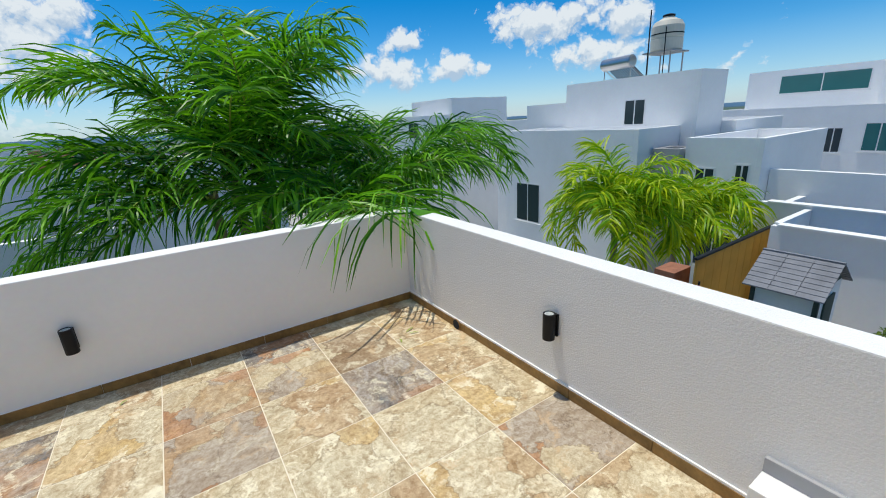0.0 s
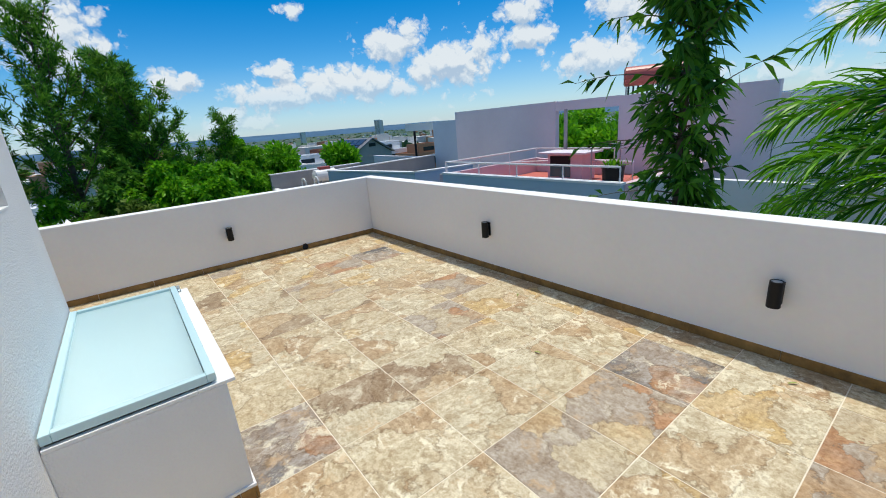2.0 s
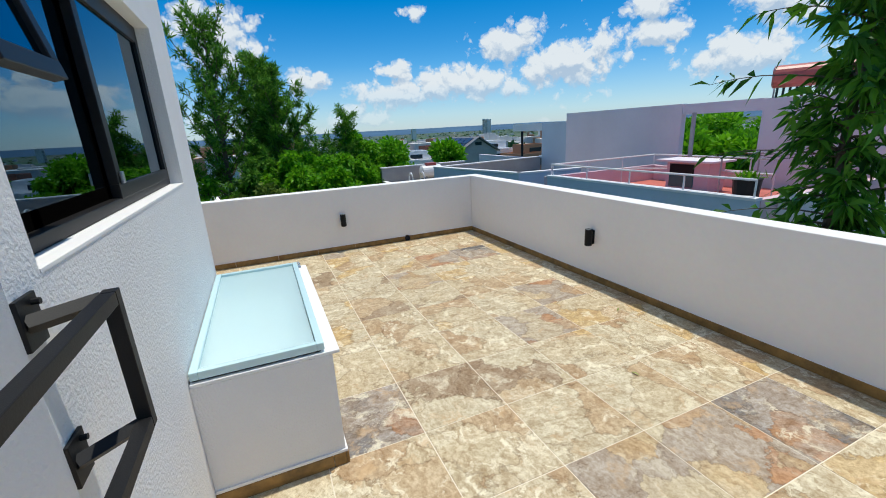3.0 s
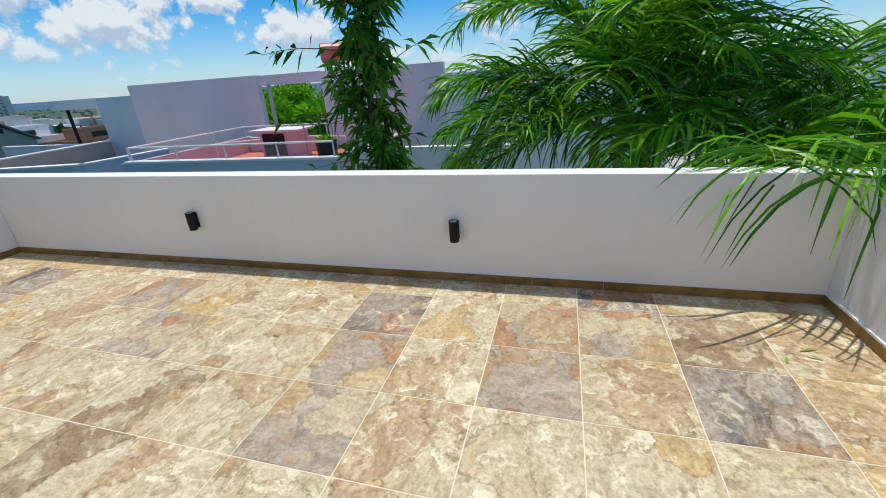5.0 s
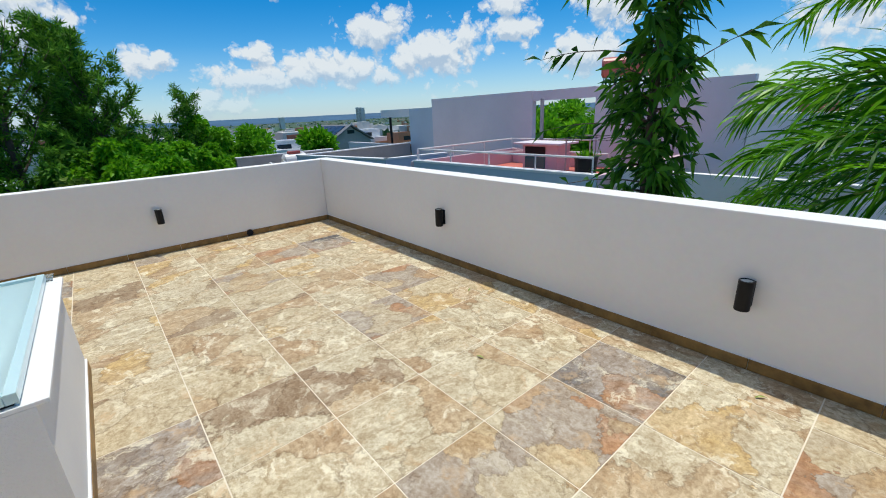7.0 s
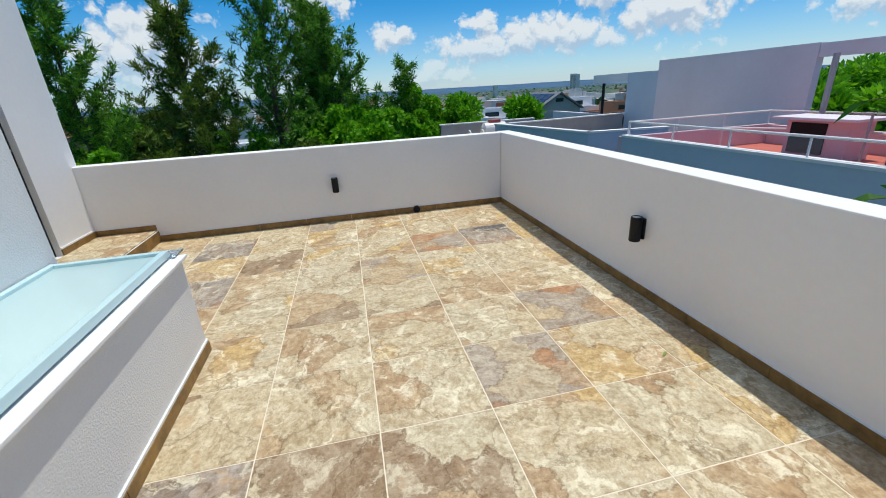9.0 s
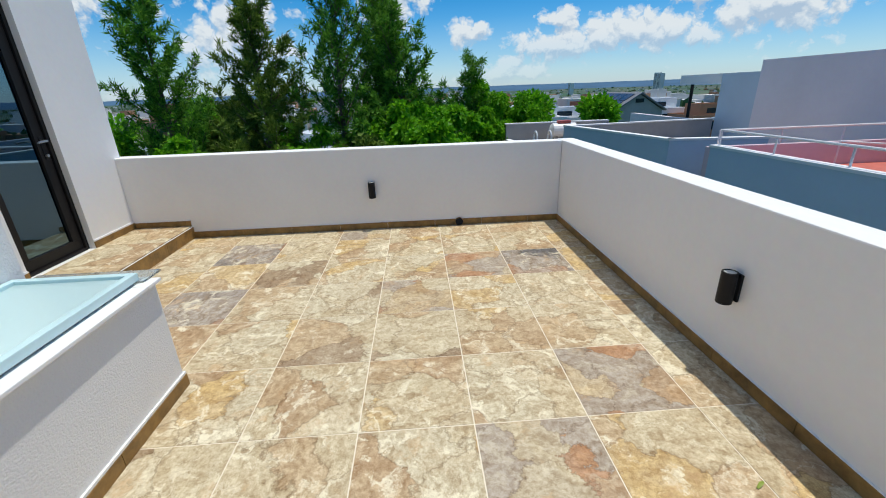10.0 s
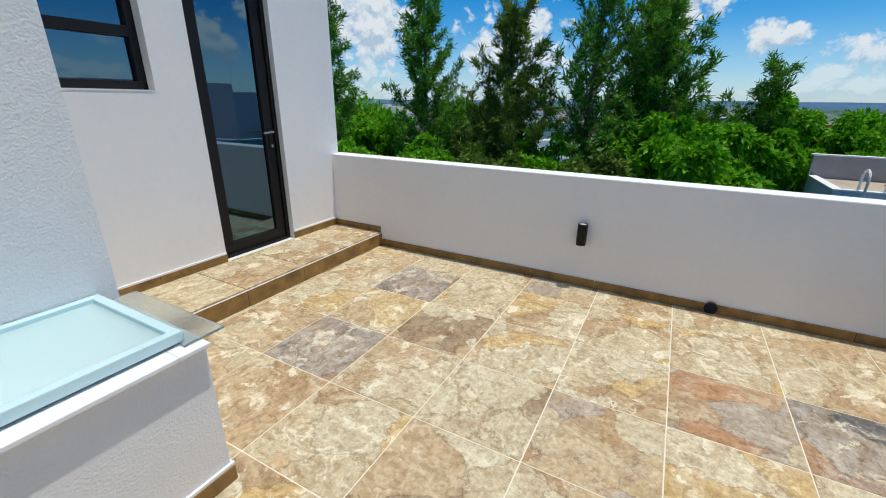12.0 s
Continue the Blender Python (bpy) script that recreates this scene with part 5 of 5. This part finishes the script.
def conifer(x, y, top, spread, mat, seed, label, n_branch=48, density=34, low=0.30, up=0.35):
    """A feathery tree: tapering trunk, rising limbs of uneven reach, and twigs that carry sprays of narrow needles, with gaps between."""
    rg = np.random.default_rng(seed)
    H = top - STREET
    t = thing("conifer_tree", x, y, STREET, label, "tree", "trees behind the parapet")
    bend = rg.normal(size=2) * 0.3
    axis = lambda f: np.array([bend[0] * f * f, bend[1] * f * f, H * f])
    bm = bmesh.new()
    add_tube(bm, [axis(f) for f in np.linspace(0, 0.985, 9)], [0.17 * (1 - f) + 0.012 for f in np.linspace(0, 0.985, 9)], 8)
    part("trunk", bm, BARK, t)
    limbs = bmesh.new()
    out = []
    for b in range(n_branch):
        f = low + (0.985 - low) * ((b + rg.random()) / n_branch) ** 0.85
        a = b * 2.4 + rg.uniform(-0.5, 0.5)
        L = spread * 2.3 * (1.03 - f) ** 0.72 * rg.uniform(0.45, 1.2) + 0.25
        rise = up + rg.uniform(-0.15, 0.45) + 0.55 * f
        d = np.array([math.cos(a), math.sin(a), rise]); d /= np.linalg.norm(d)
        p0 = axis(f)
        curve = lambda q: p0 + d * L * q + np.array([0, 0, -0.10 * L]) * q ** 2 + np.array([0, 0, 0.20 * L]) * q ** 3
        add_tube(limbs, [curve(q) for q in np.linspace(0, 1, 5)], [0.035 * (1 - q) * (1 - f * 0.6) + 0.006 for q in np.linspace(0, 1, 5)], 5, cap=False)
        twigs = max(5, int(9 * L / spread))
        for k in range(twigs):
            q = 0.18 + 0.82 * (k + rg.random()) / twigs
            root = curve(q)
            w = d * rg.uniform(0.3, 0.9) + rg.normal(size=3) * 0.55 + np.array([0, 0, 0.35]); w /= np.linalg.norm(w)
            tl = rg.uniform(0.28, 0.62) * (0.55 + 0.45 * (1 - f)) * (1.15 - 0.4 * q)
            n = int(density * 1.2)
            u = rg.random(n)
            base = root + w * (tl * u)[:, None] + rg.normal(size=(n, 3)) * 0.045
            way = w * 0.7 + rg.normal(size=(n, 3)) * 0.5; way /= np.linalg.norm(way, axis=1, keepdims=True)
            out.append(leaf_quads(base, way, rg.uniform(0.12, 0.26, n), rg.uniform(0.022, 0.045, n), rg))
    part("branchwork", limbs, BARK, t)
    c = new("crown", quads("crown", np.concatenate(out), mat)); c.parent = t


conifer(-14.2, -9.1, 4.4, 1.0, PINE_LEAF, 21, "dark green feathery conifer behind the house corner")
conifer(-15.2, -5.6, 4.5, 1.1, PINE_LEAF, 22, "tall pointed dark green feathery conifer behind the parapet", 54, 36)
conifer(-15.6, -2.9, 3.7, 1.4, OLIVE_LEAF, 23, "olive green rounded feathery conifer behind the parapet", 58, 40, 0.3, 0.6)
conifer(-16.1, -0.6, 5.0, 1.6, PINE_LEAF, 24, "tall open dark green conifer with rising limbs", 50, 36, 0.34, 0.7)
conifer(-17.2, 0.75, 4.0, 1.2, PINE_LEAF, 25, "dense dark green conifer behind the parapet", 56, 40, 0.3, 0.55)
conifer(-15.8, 1.9, 3.6, 1.25, PINE_LEAF, 26, "dense dark green conifer behind the parapet", 60, 42, 0.3, 0.55)
conifer(-19.5, 3.9, 2.4, 0.7, PINE_LEAF, 27, "small thin conifer behind the shrubs", 34, 26)
conifer(-17.6, -4.4, 1.2, 1.3, OLIVE_LEAF, 28, "lower olive green conifer between the tall ones", 44, 38)


def leafy_shrub(x, y, top, rx, rz, mat, seed, label, n=16000, ln=0.17, wd=0.095):
    """Broad-leaved crown of many clumps on a forked trunk; uneven outline with gaps."""
    rg = np.random.default_rng(seed)
    t = thing("leafy_tree", x, y, STREET, label, "tree", "green trees below the parapet")
    H = top - STREET
    bm = bmesh.new()
    add_tube(bm, [(0, 0, 0), (0.1, 0.05, H * 0.4), (0.0, 0.1, H * 0.8)], [0.16, 0.11, 0.03], 8)
    part("trunk", bm, BARK, t)
    limbs = bmesh.new()
    k = 46
    v = rg.normal(size=(k, 3)); v /= np.linalg.norm(v, axis=1, keepdims=True)
    v *= rg.uniform(0.5, 0.93, (k, 1))
    centres = v * np.array([rx, rx, rz]) + np.array([0, 0, H - rz * 1.05])
    size = rg.uniform(0.24, 0.46, k) * rx * 0.55
    for c in centres[:16]:
        add_tube(limbs, [(0.05, 0.05, H * 0.45), (c * np.array([0.5, 0.5, 1]) + np.array([0, 0, -rz * 0.35])).tolist(), c.tolist()], [0.06, 0.035, 0.012], 5, cap=False)
    part("branchwork", limbs, BARK, t)
    pick = rg.integers(0, k, n)
    w = rg.normal(size=(n, 3)); w /= np.linalg.norm(w, axis=1, keepdims=True)
    base = centres[pick] + w * (size[pick] * rg.random(n) ** 0.45)[:, None]
    way = w * 0.6 + rg.normal(size=(n, 3)) * 0.6; way /= np.linalg.norm(way, axis=1, keepdims=True)
    c = new("crown", quads("crown", leaf_quads(base, way, rg.uniform(0.7, 1.3, n) * ln, rg.uniform(0.7, 1.3, n) * wd, rg, 0.3), mat)); c.parent = t


leafy_shrub(-19.8, 4.1, 2.0, 1.7, 2.3, BUSH_LEAF, 31, "bright green leafy tree beside the conifers", 30000)
leafy_shrub(-15.4, 2.75, 1.25, 1.6, 1.9, BUSH_LEAF, 40, "bright green domed tree in front of the conifers", 26000)
leafy_shrub(-12.6, 2.5, 0.8, 1.55, 1.6, BUSH_LEAF, 32, "bright green rounded shrub below the parapet", 20000)
leafy_shrub(-21.6, 6.3, 1.3, 1.7, 1.9, BUSH_LEAF, 36, "green leafy tree beside the pale blue house")
leafy_shrub(-12.6, 0.1, 0.35, 1.5, 1.5, OLIVE_LEAF, 33, "dull green shrub at the foot of the conifers")
leafy_shrub(-12.9, -2.2, 0.45, 1.4, 1.5, OLIVE_LEAF, 39, "olive green shrub at the foot of the conifers")
leafy_shrub(-12.9, -4.2, 0.5, 1.3, 1.5, BUSH_LEAF, 34, "bright green shrub between the conifers")
leafy_shrub(-12.2, -6.6, 0.35, 1.6, 1.5, BUSH_LEAF, 35, "bright green shrub between the conifers")
leafy_shrub(-12.0, -9.2, 0.5, 1.7, 1.6, BUSH_LEAF, 37, "bright green shrub by the house corner")


for k, (x, y, top, mat) in enumerate(((-14.9, -7.9, 0.9, BUSH_LEAF), (-14.6, -1.4, 0.7, BUSH_LEAF), (-15.2, 0.6, 1.0, PINE_LEAF), (-15.9, -4.2, 0.9, OLIVE_LEAF), (-14.6, 1.4, 1.1, BUSH_LEAF), (-16.9, -6.9, 0.5, PINE_LEAF), (-14.9, -11.0, 1.0, BUSH_LEAF))):
    leafy_shrub(x, y, top, 1.35, 1.8, mat, 60 + k, "mixed green undergrowth tree between the conifers", 11000)


def slim_tree(x, y, top, label):
    """Narrow upright tree with hanging lance-shaped leaves and a few long thin side shoots."""
    rg = np.random.default_rng(41)
    t = thing("slim_tree", x, y, STREET, label, "tree")
    H = top - STREET
    bm = bmesh.new()
    add_tube(bm, [(0, 0, 0), (0.03, 0.0, H * 0.4), (0.0, 0.02, H * 0.75), (0.03, 0, H)], [0.09, 0.06, 0.035, 0.008], 8)
    part("trunk", bm, BARK, t)
    limbs = bmesh.new()
    out = []

    def shoot(p0, d, L, n, droop, r):
        s = np.linspace(0, 1, 6)[:, None]
        pts = p0 + d * L * s + np.array([0, 0, -droop]) * L * s ** 2
        add_tube(limbs, pts, [r * (1 - q) + 0.002 for q in np.linspace(0, 1, 6)], 5, cap=False)
        u = rg.uniform(0.15, 1.0, n)
        base = p0 + d * L * u[:, None] + np.array([0, 0, -droop]) * L * u[:, None] ** 2
        way = d * 0.55 + rg.normal(size=(n, 3)) * 0.55 + np.array([0, 0, -0.45]); way /= np.linalg.norm(way, axis=1, keepdims=True)
        out.append(leaf_quads(base, way, rg.uniform(0.13, 0.22, n), rg.uniform(0.034, 0.054, n), rg, 0.3))

    for k in range(210):
        z = H * 0.35 + (H * 0.98 - H * 0.35) * (k + rg.random()) / 210
        a = rg.uniform(0, 2 * math.pi)
        d = np.array([math.cos(a), math.sin(a), rg.uniform(0.1, 0.9)]); d /= np.linalg.norm(d)
        f = (z - H * 0.35) / (H * 0.65)
        L = (0.62 - 0.22 * f) * rg.uniform(0.45, 1.05)
        shoot(np.array([0, 0, z]), d, L, 26, 0.3, 0.010)
    for z, a, L, up in ((7.9, 3.3, 0.95, 0.35), (8.35, 3.0, 0.9, 0.5), (7.35, 3.4, 0.85, 0.25), (8.8, 3.4, 0.9, 0.5), (8.1, -0.3, 0.95, 1.0), (8.6, 0.1, 0.9, 0.9), (7.6, -0.2, 0.8, 0.9), (6.9, 3.2, 0.8, 0.1), (9.1, -0.4, 0.8, 0.8)):
        d = np.array([math.cos(a), math.sin(a), up]); d /= np.linalg.norm(d)
        shoot(np.array([0, 0, z]), d, L * 1.15, 15, 0.25, 0.006)
    part("branchwork", limbs, BARK, t)
    c = new("crown", quads("crown", np.concatenate(out), SLIM_LEAF)); c.parent = t


slim_tree(-2.03, 4.55, 3.9, "narrow upright dark green tree with lance-shaped leaves")


def frond_mesh(name, root, heading, L, rise, droop, pairs, leaf_len, rg, mat_leaf, fold=0.55, at=(0, 0, 0), even=False, hang=1.0, blade=0.0095):
    """A palm frond: an arching midrib with two rows of long drooping leaflets, all one mesh with two materials."""
    d = Vector((math.sin(heading), math.cos(heading), 0))
    side = Vector((d.y, -d.x, 0))
    pts = []
    n = 16
    p = Vector(root)
    ang = rise
    for i in range(n + 1):
        pts.append(p.copy())
        p = p + (d * math.cos(ang) + Vector((0, 0, math.sin(ang)))) * (L / n)
        ang -= droop / n * (0.5 + 1.1 * i / n)
    verts, faces, mats = [], [], []
    sides = 5
    for i, q in enumerate(pts):
        tan = (pts[min(i + 1, n)] - pts[max(i - 1, 0)]).normalized()
        up = side.cross(tan).normalized()
        r = 0.013 * (1 - i / n) + 0.0025
        for k in range(sides):
            a = 2 * math.pi * k / sides
            verts.append(q + side * (r * math.cos(a)) + up * (r * math.sin(a)))
    for i in range(n):
        for k in range(sides):
            faces.append((i * sides + k, i * sides + (k + 1) % sides, (i + 1) * sides + (k + 1) % sides, (i + 1) * sides + k))
            mats.append(1)
    for j in range(pairs):
        f = 0.12 + 0.88 * (j + rg.uniform(-0.3, 0.3)) / pairs
        f = min(0.995, max(0.08, f))
        i = min(n - 1, int(f * n))
        q = pts[i].lerp(pts[i + 1], f * n - i)
        tan = (pts[i + 1] - pts[i]).normalized()
        up = side.cross(tan).normalized()
        if up.z < 0:
            up = -up
        ll = leaf_len * (1.0 if even else 0.45 + 0.75 * math.sin(math.pi * min(1, f * 0.85 + 0.12))) * rg.uniform(0.8, 1.15)
        for s in (-1, 1):
            w = blade * rg.uniform(0.75, 1.25)
            dirn = (side * s * rg.uniform(0.7, 1.0) + tan * rg.uniform(0.45, 0.95) + up * rg.uniform(-0.35, fold + 0.15)).normalized()
            twist = rg.uniform(-1.25, 1.25)
            base = len(verts)
            pp = q.copy()
            m = 4
            for c in range(m + 1):
                u = c / m
                wide = w * (0.55 + 0.9 * u) * (1 - u) ** 0.55 * 1.5 + 0.0012
                across = dirn.cross(up).normalized() if abs(dirn.dot(up)) < 0.95 else tan
                across = (across * math.cos(twist) + dirn.cross(across) * math.sin(twist)).normalized()
                verts.append(pp + across * wide)
                verts.append(pp - across * wide)
                pp = pp + dirn * (ll / m)
                dirn = (dirn + Vector((0, 0, -1)) * (0.16 + 0.42 * u) * hang * rg.uniform(0.7, 1.3)).normalized()
            for c in range(m):
                b0 = base + 2 * c
                faces.append((b0, b0 + 1, b0 + 3, b0 + 2))
                mats.append(0)
    # leaflets bend round the parapet: those behind it stay behind, those over the coping lie on it
    out_y, in_y, top = Y_N + THICK + 0.015 - at[1], Y_N - 0.015 - at[1], WALL_TOP + 0.008 - at[2]
    east = X_E - 0.02 - at[0]
    for v in verts:
        if v.z < top and v.y < out_y and v.x < X_E + THICK - at[0]:
            if not even:
                v.y = out_y
            elif v.y > in_y:
                v.z = top
            elif v.x > east:
                v.x = east
    me = bpy.data.meshes.new(name)
    me.from_pydata([tuple(v) for v in verts], [], faces)
    me.materials.append(mat_leaf)
    me.materials.append(PALM_RIB)
    me.polygons.foreach_set("material_index", mats)
    me.polygons.foreach_set("use_smooth", [True] * len(faces))
    return me


def palm(x, y, crown_z, label, seed, stems, fronds, leaf_len=0.6, pairs=52, mat=None, blade=0.0095, group="palms beyond the wall"):
    """A clump of ringed stems; each frond is given by its stem, heading in degrees, length, rise, droop and the hang of its leaflets."""
    rg = random.Random(seed)
    t = thing("palm_tree", x, y, STREET, label, "palm tree", group)
    for ox, oy, top in stems:
        h = crown_z + top - STREET
        bm = bmesh.new()
        k = int(h / 0.2)
        add_tube(bm, [(ox * (0.4 + 0.6 * i / k), oy * (0.4 + 0.6 * i / k), h * i / k) for i in range(k + 1)], [0.07 + (0.010 if i % 2 else 0.0) - 0.02 * i / k for i in range(k + 1)], 10)
        part("stem", bm, PALM_BARK, t)
    for s, heading, length, rise, droop, hang in fronds:
        ox, oy, top = stems[s]
        me = frond_mesh("frond", (ox, oy, crown_z + top - STREET - 0.06), radians(heading), length, rise, droop, int(pairs * length / 2.2), leaf_len * rg.uniform(0.9, 1.1), rg, mat or PALM_LEAF, at=(x, y, STREET), hang=hang * 0.95, blade=blade)
        ob = new("frond", me)
        ob.parent = t
    return t


def ring_of(seed, stem, count, length, rise, droop, hang):
    """Fronds all round a stem, the later ones lower."""
    rg = random.Random(seed)
    return [(stem, i * 137.5 + rg.uniform(-15, 15), length * rg.uniform(0.8, 1.1), rise[0] + (rise[1] - rise[0]) * (i + rg.random()) / count, rg.uniform(*droop), hang) for i in range(count)]


palm(0.45, 5.3, 1.12, "large green feather palm with an arching frond over the parapet", 51, [(0, 0, 0), (0.3, 0.1, 0.1), (-0.25, 0.1, -0.2)], [
    (0, -78, 2.5, 1.22, 2.1, 1.1), (0, -62, 2.35, 1.32, 2.0, 1.0), (0, -96, 2.0, 0.55, 1.0, 0.9), (2, -118, 1.7, 0.45, 1.1, 1.3), (2, -84, 1.9, 0.30, 0.9, 1.2), (2, -104, 2.0, 0.75, 1.5, 1.4), (2, -140, 1.3, 0.5, 1.2, 1.2),
    (1, 60, 2.3, 1.52, 1.7, 1.5), (1, 95, 2.3, 1.52, 1.6, 1.5), (1, 20, 2.2, 1.54, 1.2, 1.2), (1, -20, 2.1, 1.50, 1.1, 1.2), (1, 130, 2.0, 1.46, 1.7, 1.4), (1, 75, 2.0, 1.35, 1.8, 1.6),
    (0, -30, 2.0, 0.9, 1.6, 1.2), (0, 10, 2.0, 0.8, 1.6, 1.2), (1, 165, 1.3, 1.0, 1.8, 1.3), (0, -165, 1.3, 0.9, 1.7, 1.3), (1, 70, 1.8, 0.9, 1.7, 1.3), (1, 105, 1.6, 0.6, 1.4, 1.3), (0, 150, 1.2, 0.3, 1.0, 1.4), (2, -60, 1.8, 0.6, 1.5, 1.3), (2, -95, 1.9, 0.15, 1.1, 1.7), (2, -112, 1.8, -0.05, 0.8, 1.7), (2, -76, 2.0, 0.0, 0.8, 1.7), (0, 120, 1.5, 0.1, 0.9, 1.6), (2, 170, 1.2, 0.1, 0.9, 1.4)] + ring_of(6, 0, 5, 1.9, (1.5, 1.0), (1.2, 1.9), 1.3) + ring_of(7, 1, 5, 2.0, (1.52, 1.1), (1.1, 1.8), 1.3) + ring_of(8, 2, 5, 1.7, (1.3, 0.5), (1.2, 2.0), 1.5), 0.60, 60, blade=0.0088)
palm(2.05, 4.95, 0.62, "green feather palm with a drooping sunlit frond", 53, [(0, 0, 0), (0.35, 0.05, 0.1), (-0.2, 0.1, -0.15)], [
    (1, 82, 2.7, 1.05, 2.5, 1.6), (1, 66, 2.4, 1.05, 2.4, 1.6), (1, 92, 2.4, 0.85, 2.2, 1.7), (0, 100, 1.8, 1.0, 2.2, 1.4), (0, -60, 1.7, 1.15, 1.5, 1.1), (0, -20, 1.7, 1.3, 1.3, 1.0), (0, 30, 1.8, 1.25, 1.5, 1.1), (1, 125, 1.5, 0.9, 2.0, 1.4), (0, 160, 1.3, 1.0, 1.8, 1.3), (2, -95, 1.5, 0.8, 1.4, 1.2), (2, -130, 1.3, 0.7, 1.4, 1.3), (2, -35, 1.5, 0.7, 1.5, 1.2), (1, 50, 1.6, 0.5, 1.5, 1.4), (2, 180, 1.2, 0.5, 1.3, 1.3)] + ring_of(9, 0, 5, 1.8, (1.5, 0.5), (1.4, 2.2), 1.5) + ring_of(10, 2, 5, 1.6, (1.4, 0.2), (1.3, 2.0), 1.5), 0.56, 60, blade=0.0088)
palm(9.1, 6.3, -0.85, "yellow-green feather palm in the garden below", 55, [(0, 0, 0), (0.4, 0.2, 0.15)], ring_of(1, 0, 14, 2.0, (1.5, 0.1), (2.0, 2.9), 1.5) + ring_of(2, 1, 10, 2.1, (1.5, 0.3), (1.8, 2.8), 1.5), 0.75, 52, PALM_YELLOW, 0.017)
palm(11.2, 5.4, -1.0, "yellow-green feather palm beside the pale house", 56, [(0, 0, 0), (-0.5, 0.2, -0.2)], ring_of(3, 0, 12, 2.0, (1.4, 0.2), (2.2, 3.0), 1.6) + ring_of(4, 1, 8, 1.8, (1.4, 0.2), (2.0, 2.9), 1.6), 0.75, 52, PALM_YELLOW, 0.017)


def corner_palm():
    """A low palm just behind the wall; its few fronds reach over the coping and hang into the terrace."""
    rg = random.Random(9)
    t = thing("palm_tree", 1.30, 4.45, STREET, "small feather palm whose fronds hang over the wall", "palm tree", "palms beyond the wall")
    h = 0.62 - STREET
    bm = bmesh.new()
    add_tube(bm, [(0, 0, h * i / 30) for i in range(31)], [0.06 + (0.008 if i % 2 else 0) for i in range(31)], 10)
    part("stem", bm, PALM_BARK, t)
    for heading, L, rise, droop, ll, even in ((3.15, 1.38, 0.46, 0.75, 0.95, True), (3.36, 1.28, 0.60, 0.9, 0.85, True), (2.84, 1.30, 0.60, 0.9, 0.88, True), (4.3, 1.2, 0.9, 1.6, 0.6, False), (1.6, 1.2, 0.9, 1.6, 0.6, False), (0.3, 1.2, 1.1, 1.4, 0.6, False), (5.3, 1.2, 1.2, 1.4, 0.6, False)):
        ob = new("frond", frond_mesh("frond", (0, 0, h - 0.03), heading, L, rise, droop, 19 if even else 34, ll, rg, PALM_LEAF, 0.2, (1.30, 4.45, STREET), even, 1.45 if even else 1.4, 0.0068 if even else 0.0135))
        ob.parent = t


corner_palm()
leafy_shrub(6.9, 0.75, -1.15, 0.75, 0.8, OLIVE_LEAF, 38, "flowering grey-green shrub beside the garden shed", 9000, 0.07, 0.04)


def fallen_leaf(x, y, turn, L):
    """A dry palm leaflet lying on the tiles."""
    ob = thing("fallen_leaf", x, y, 0.001, "dry yellowed palm leaflet lying on the tiles", "leaf", "fallen leaflets", turn)
    bm = bmesh.new()
    rows = []
    for i in range(6):
        u = i / 5
        w = 0.006 * math.sin(math.pi * (0.12 + 0.86 * u)) + 0.0008
        z = 0.003 + 0.008 * math.sin(3.0 * u)
        rows.append([bm.verts.new((L * u, -w, z)), bm.verts.new((L * u, 0, z + 0.002)), bm.verts.new((L * u, w, z))])
    for a, b in zip(rows, rows[1:]):
        for k in range(2):
            bm.faces.new((a[k], b[k], b[k + 1], a[k + 1]))
    part("blade", bm, PALM_RIB, ob)


for x, y, turn, L in ((1.12, 2.72, 20, 0.10), (1.20, 2.66, 160, 0.08), (1.02, 2.60, 75, 0.06), (-0.72, 3.05, 40, 0.05), (-2.6, 2.95, 120, 0.05), (-1.9, 2.35, 10, 0.05)):
    fallen_leaf(x, y, turn, L)
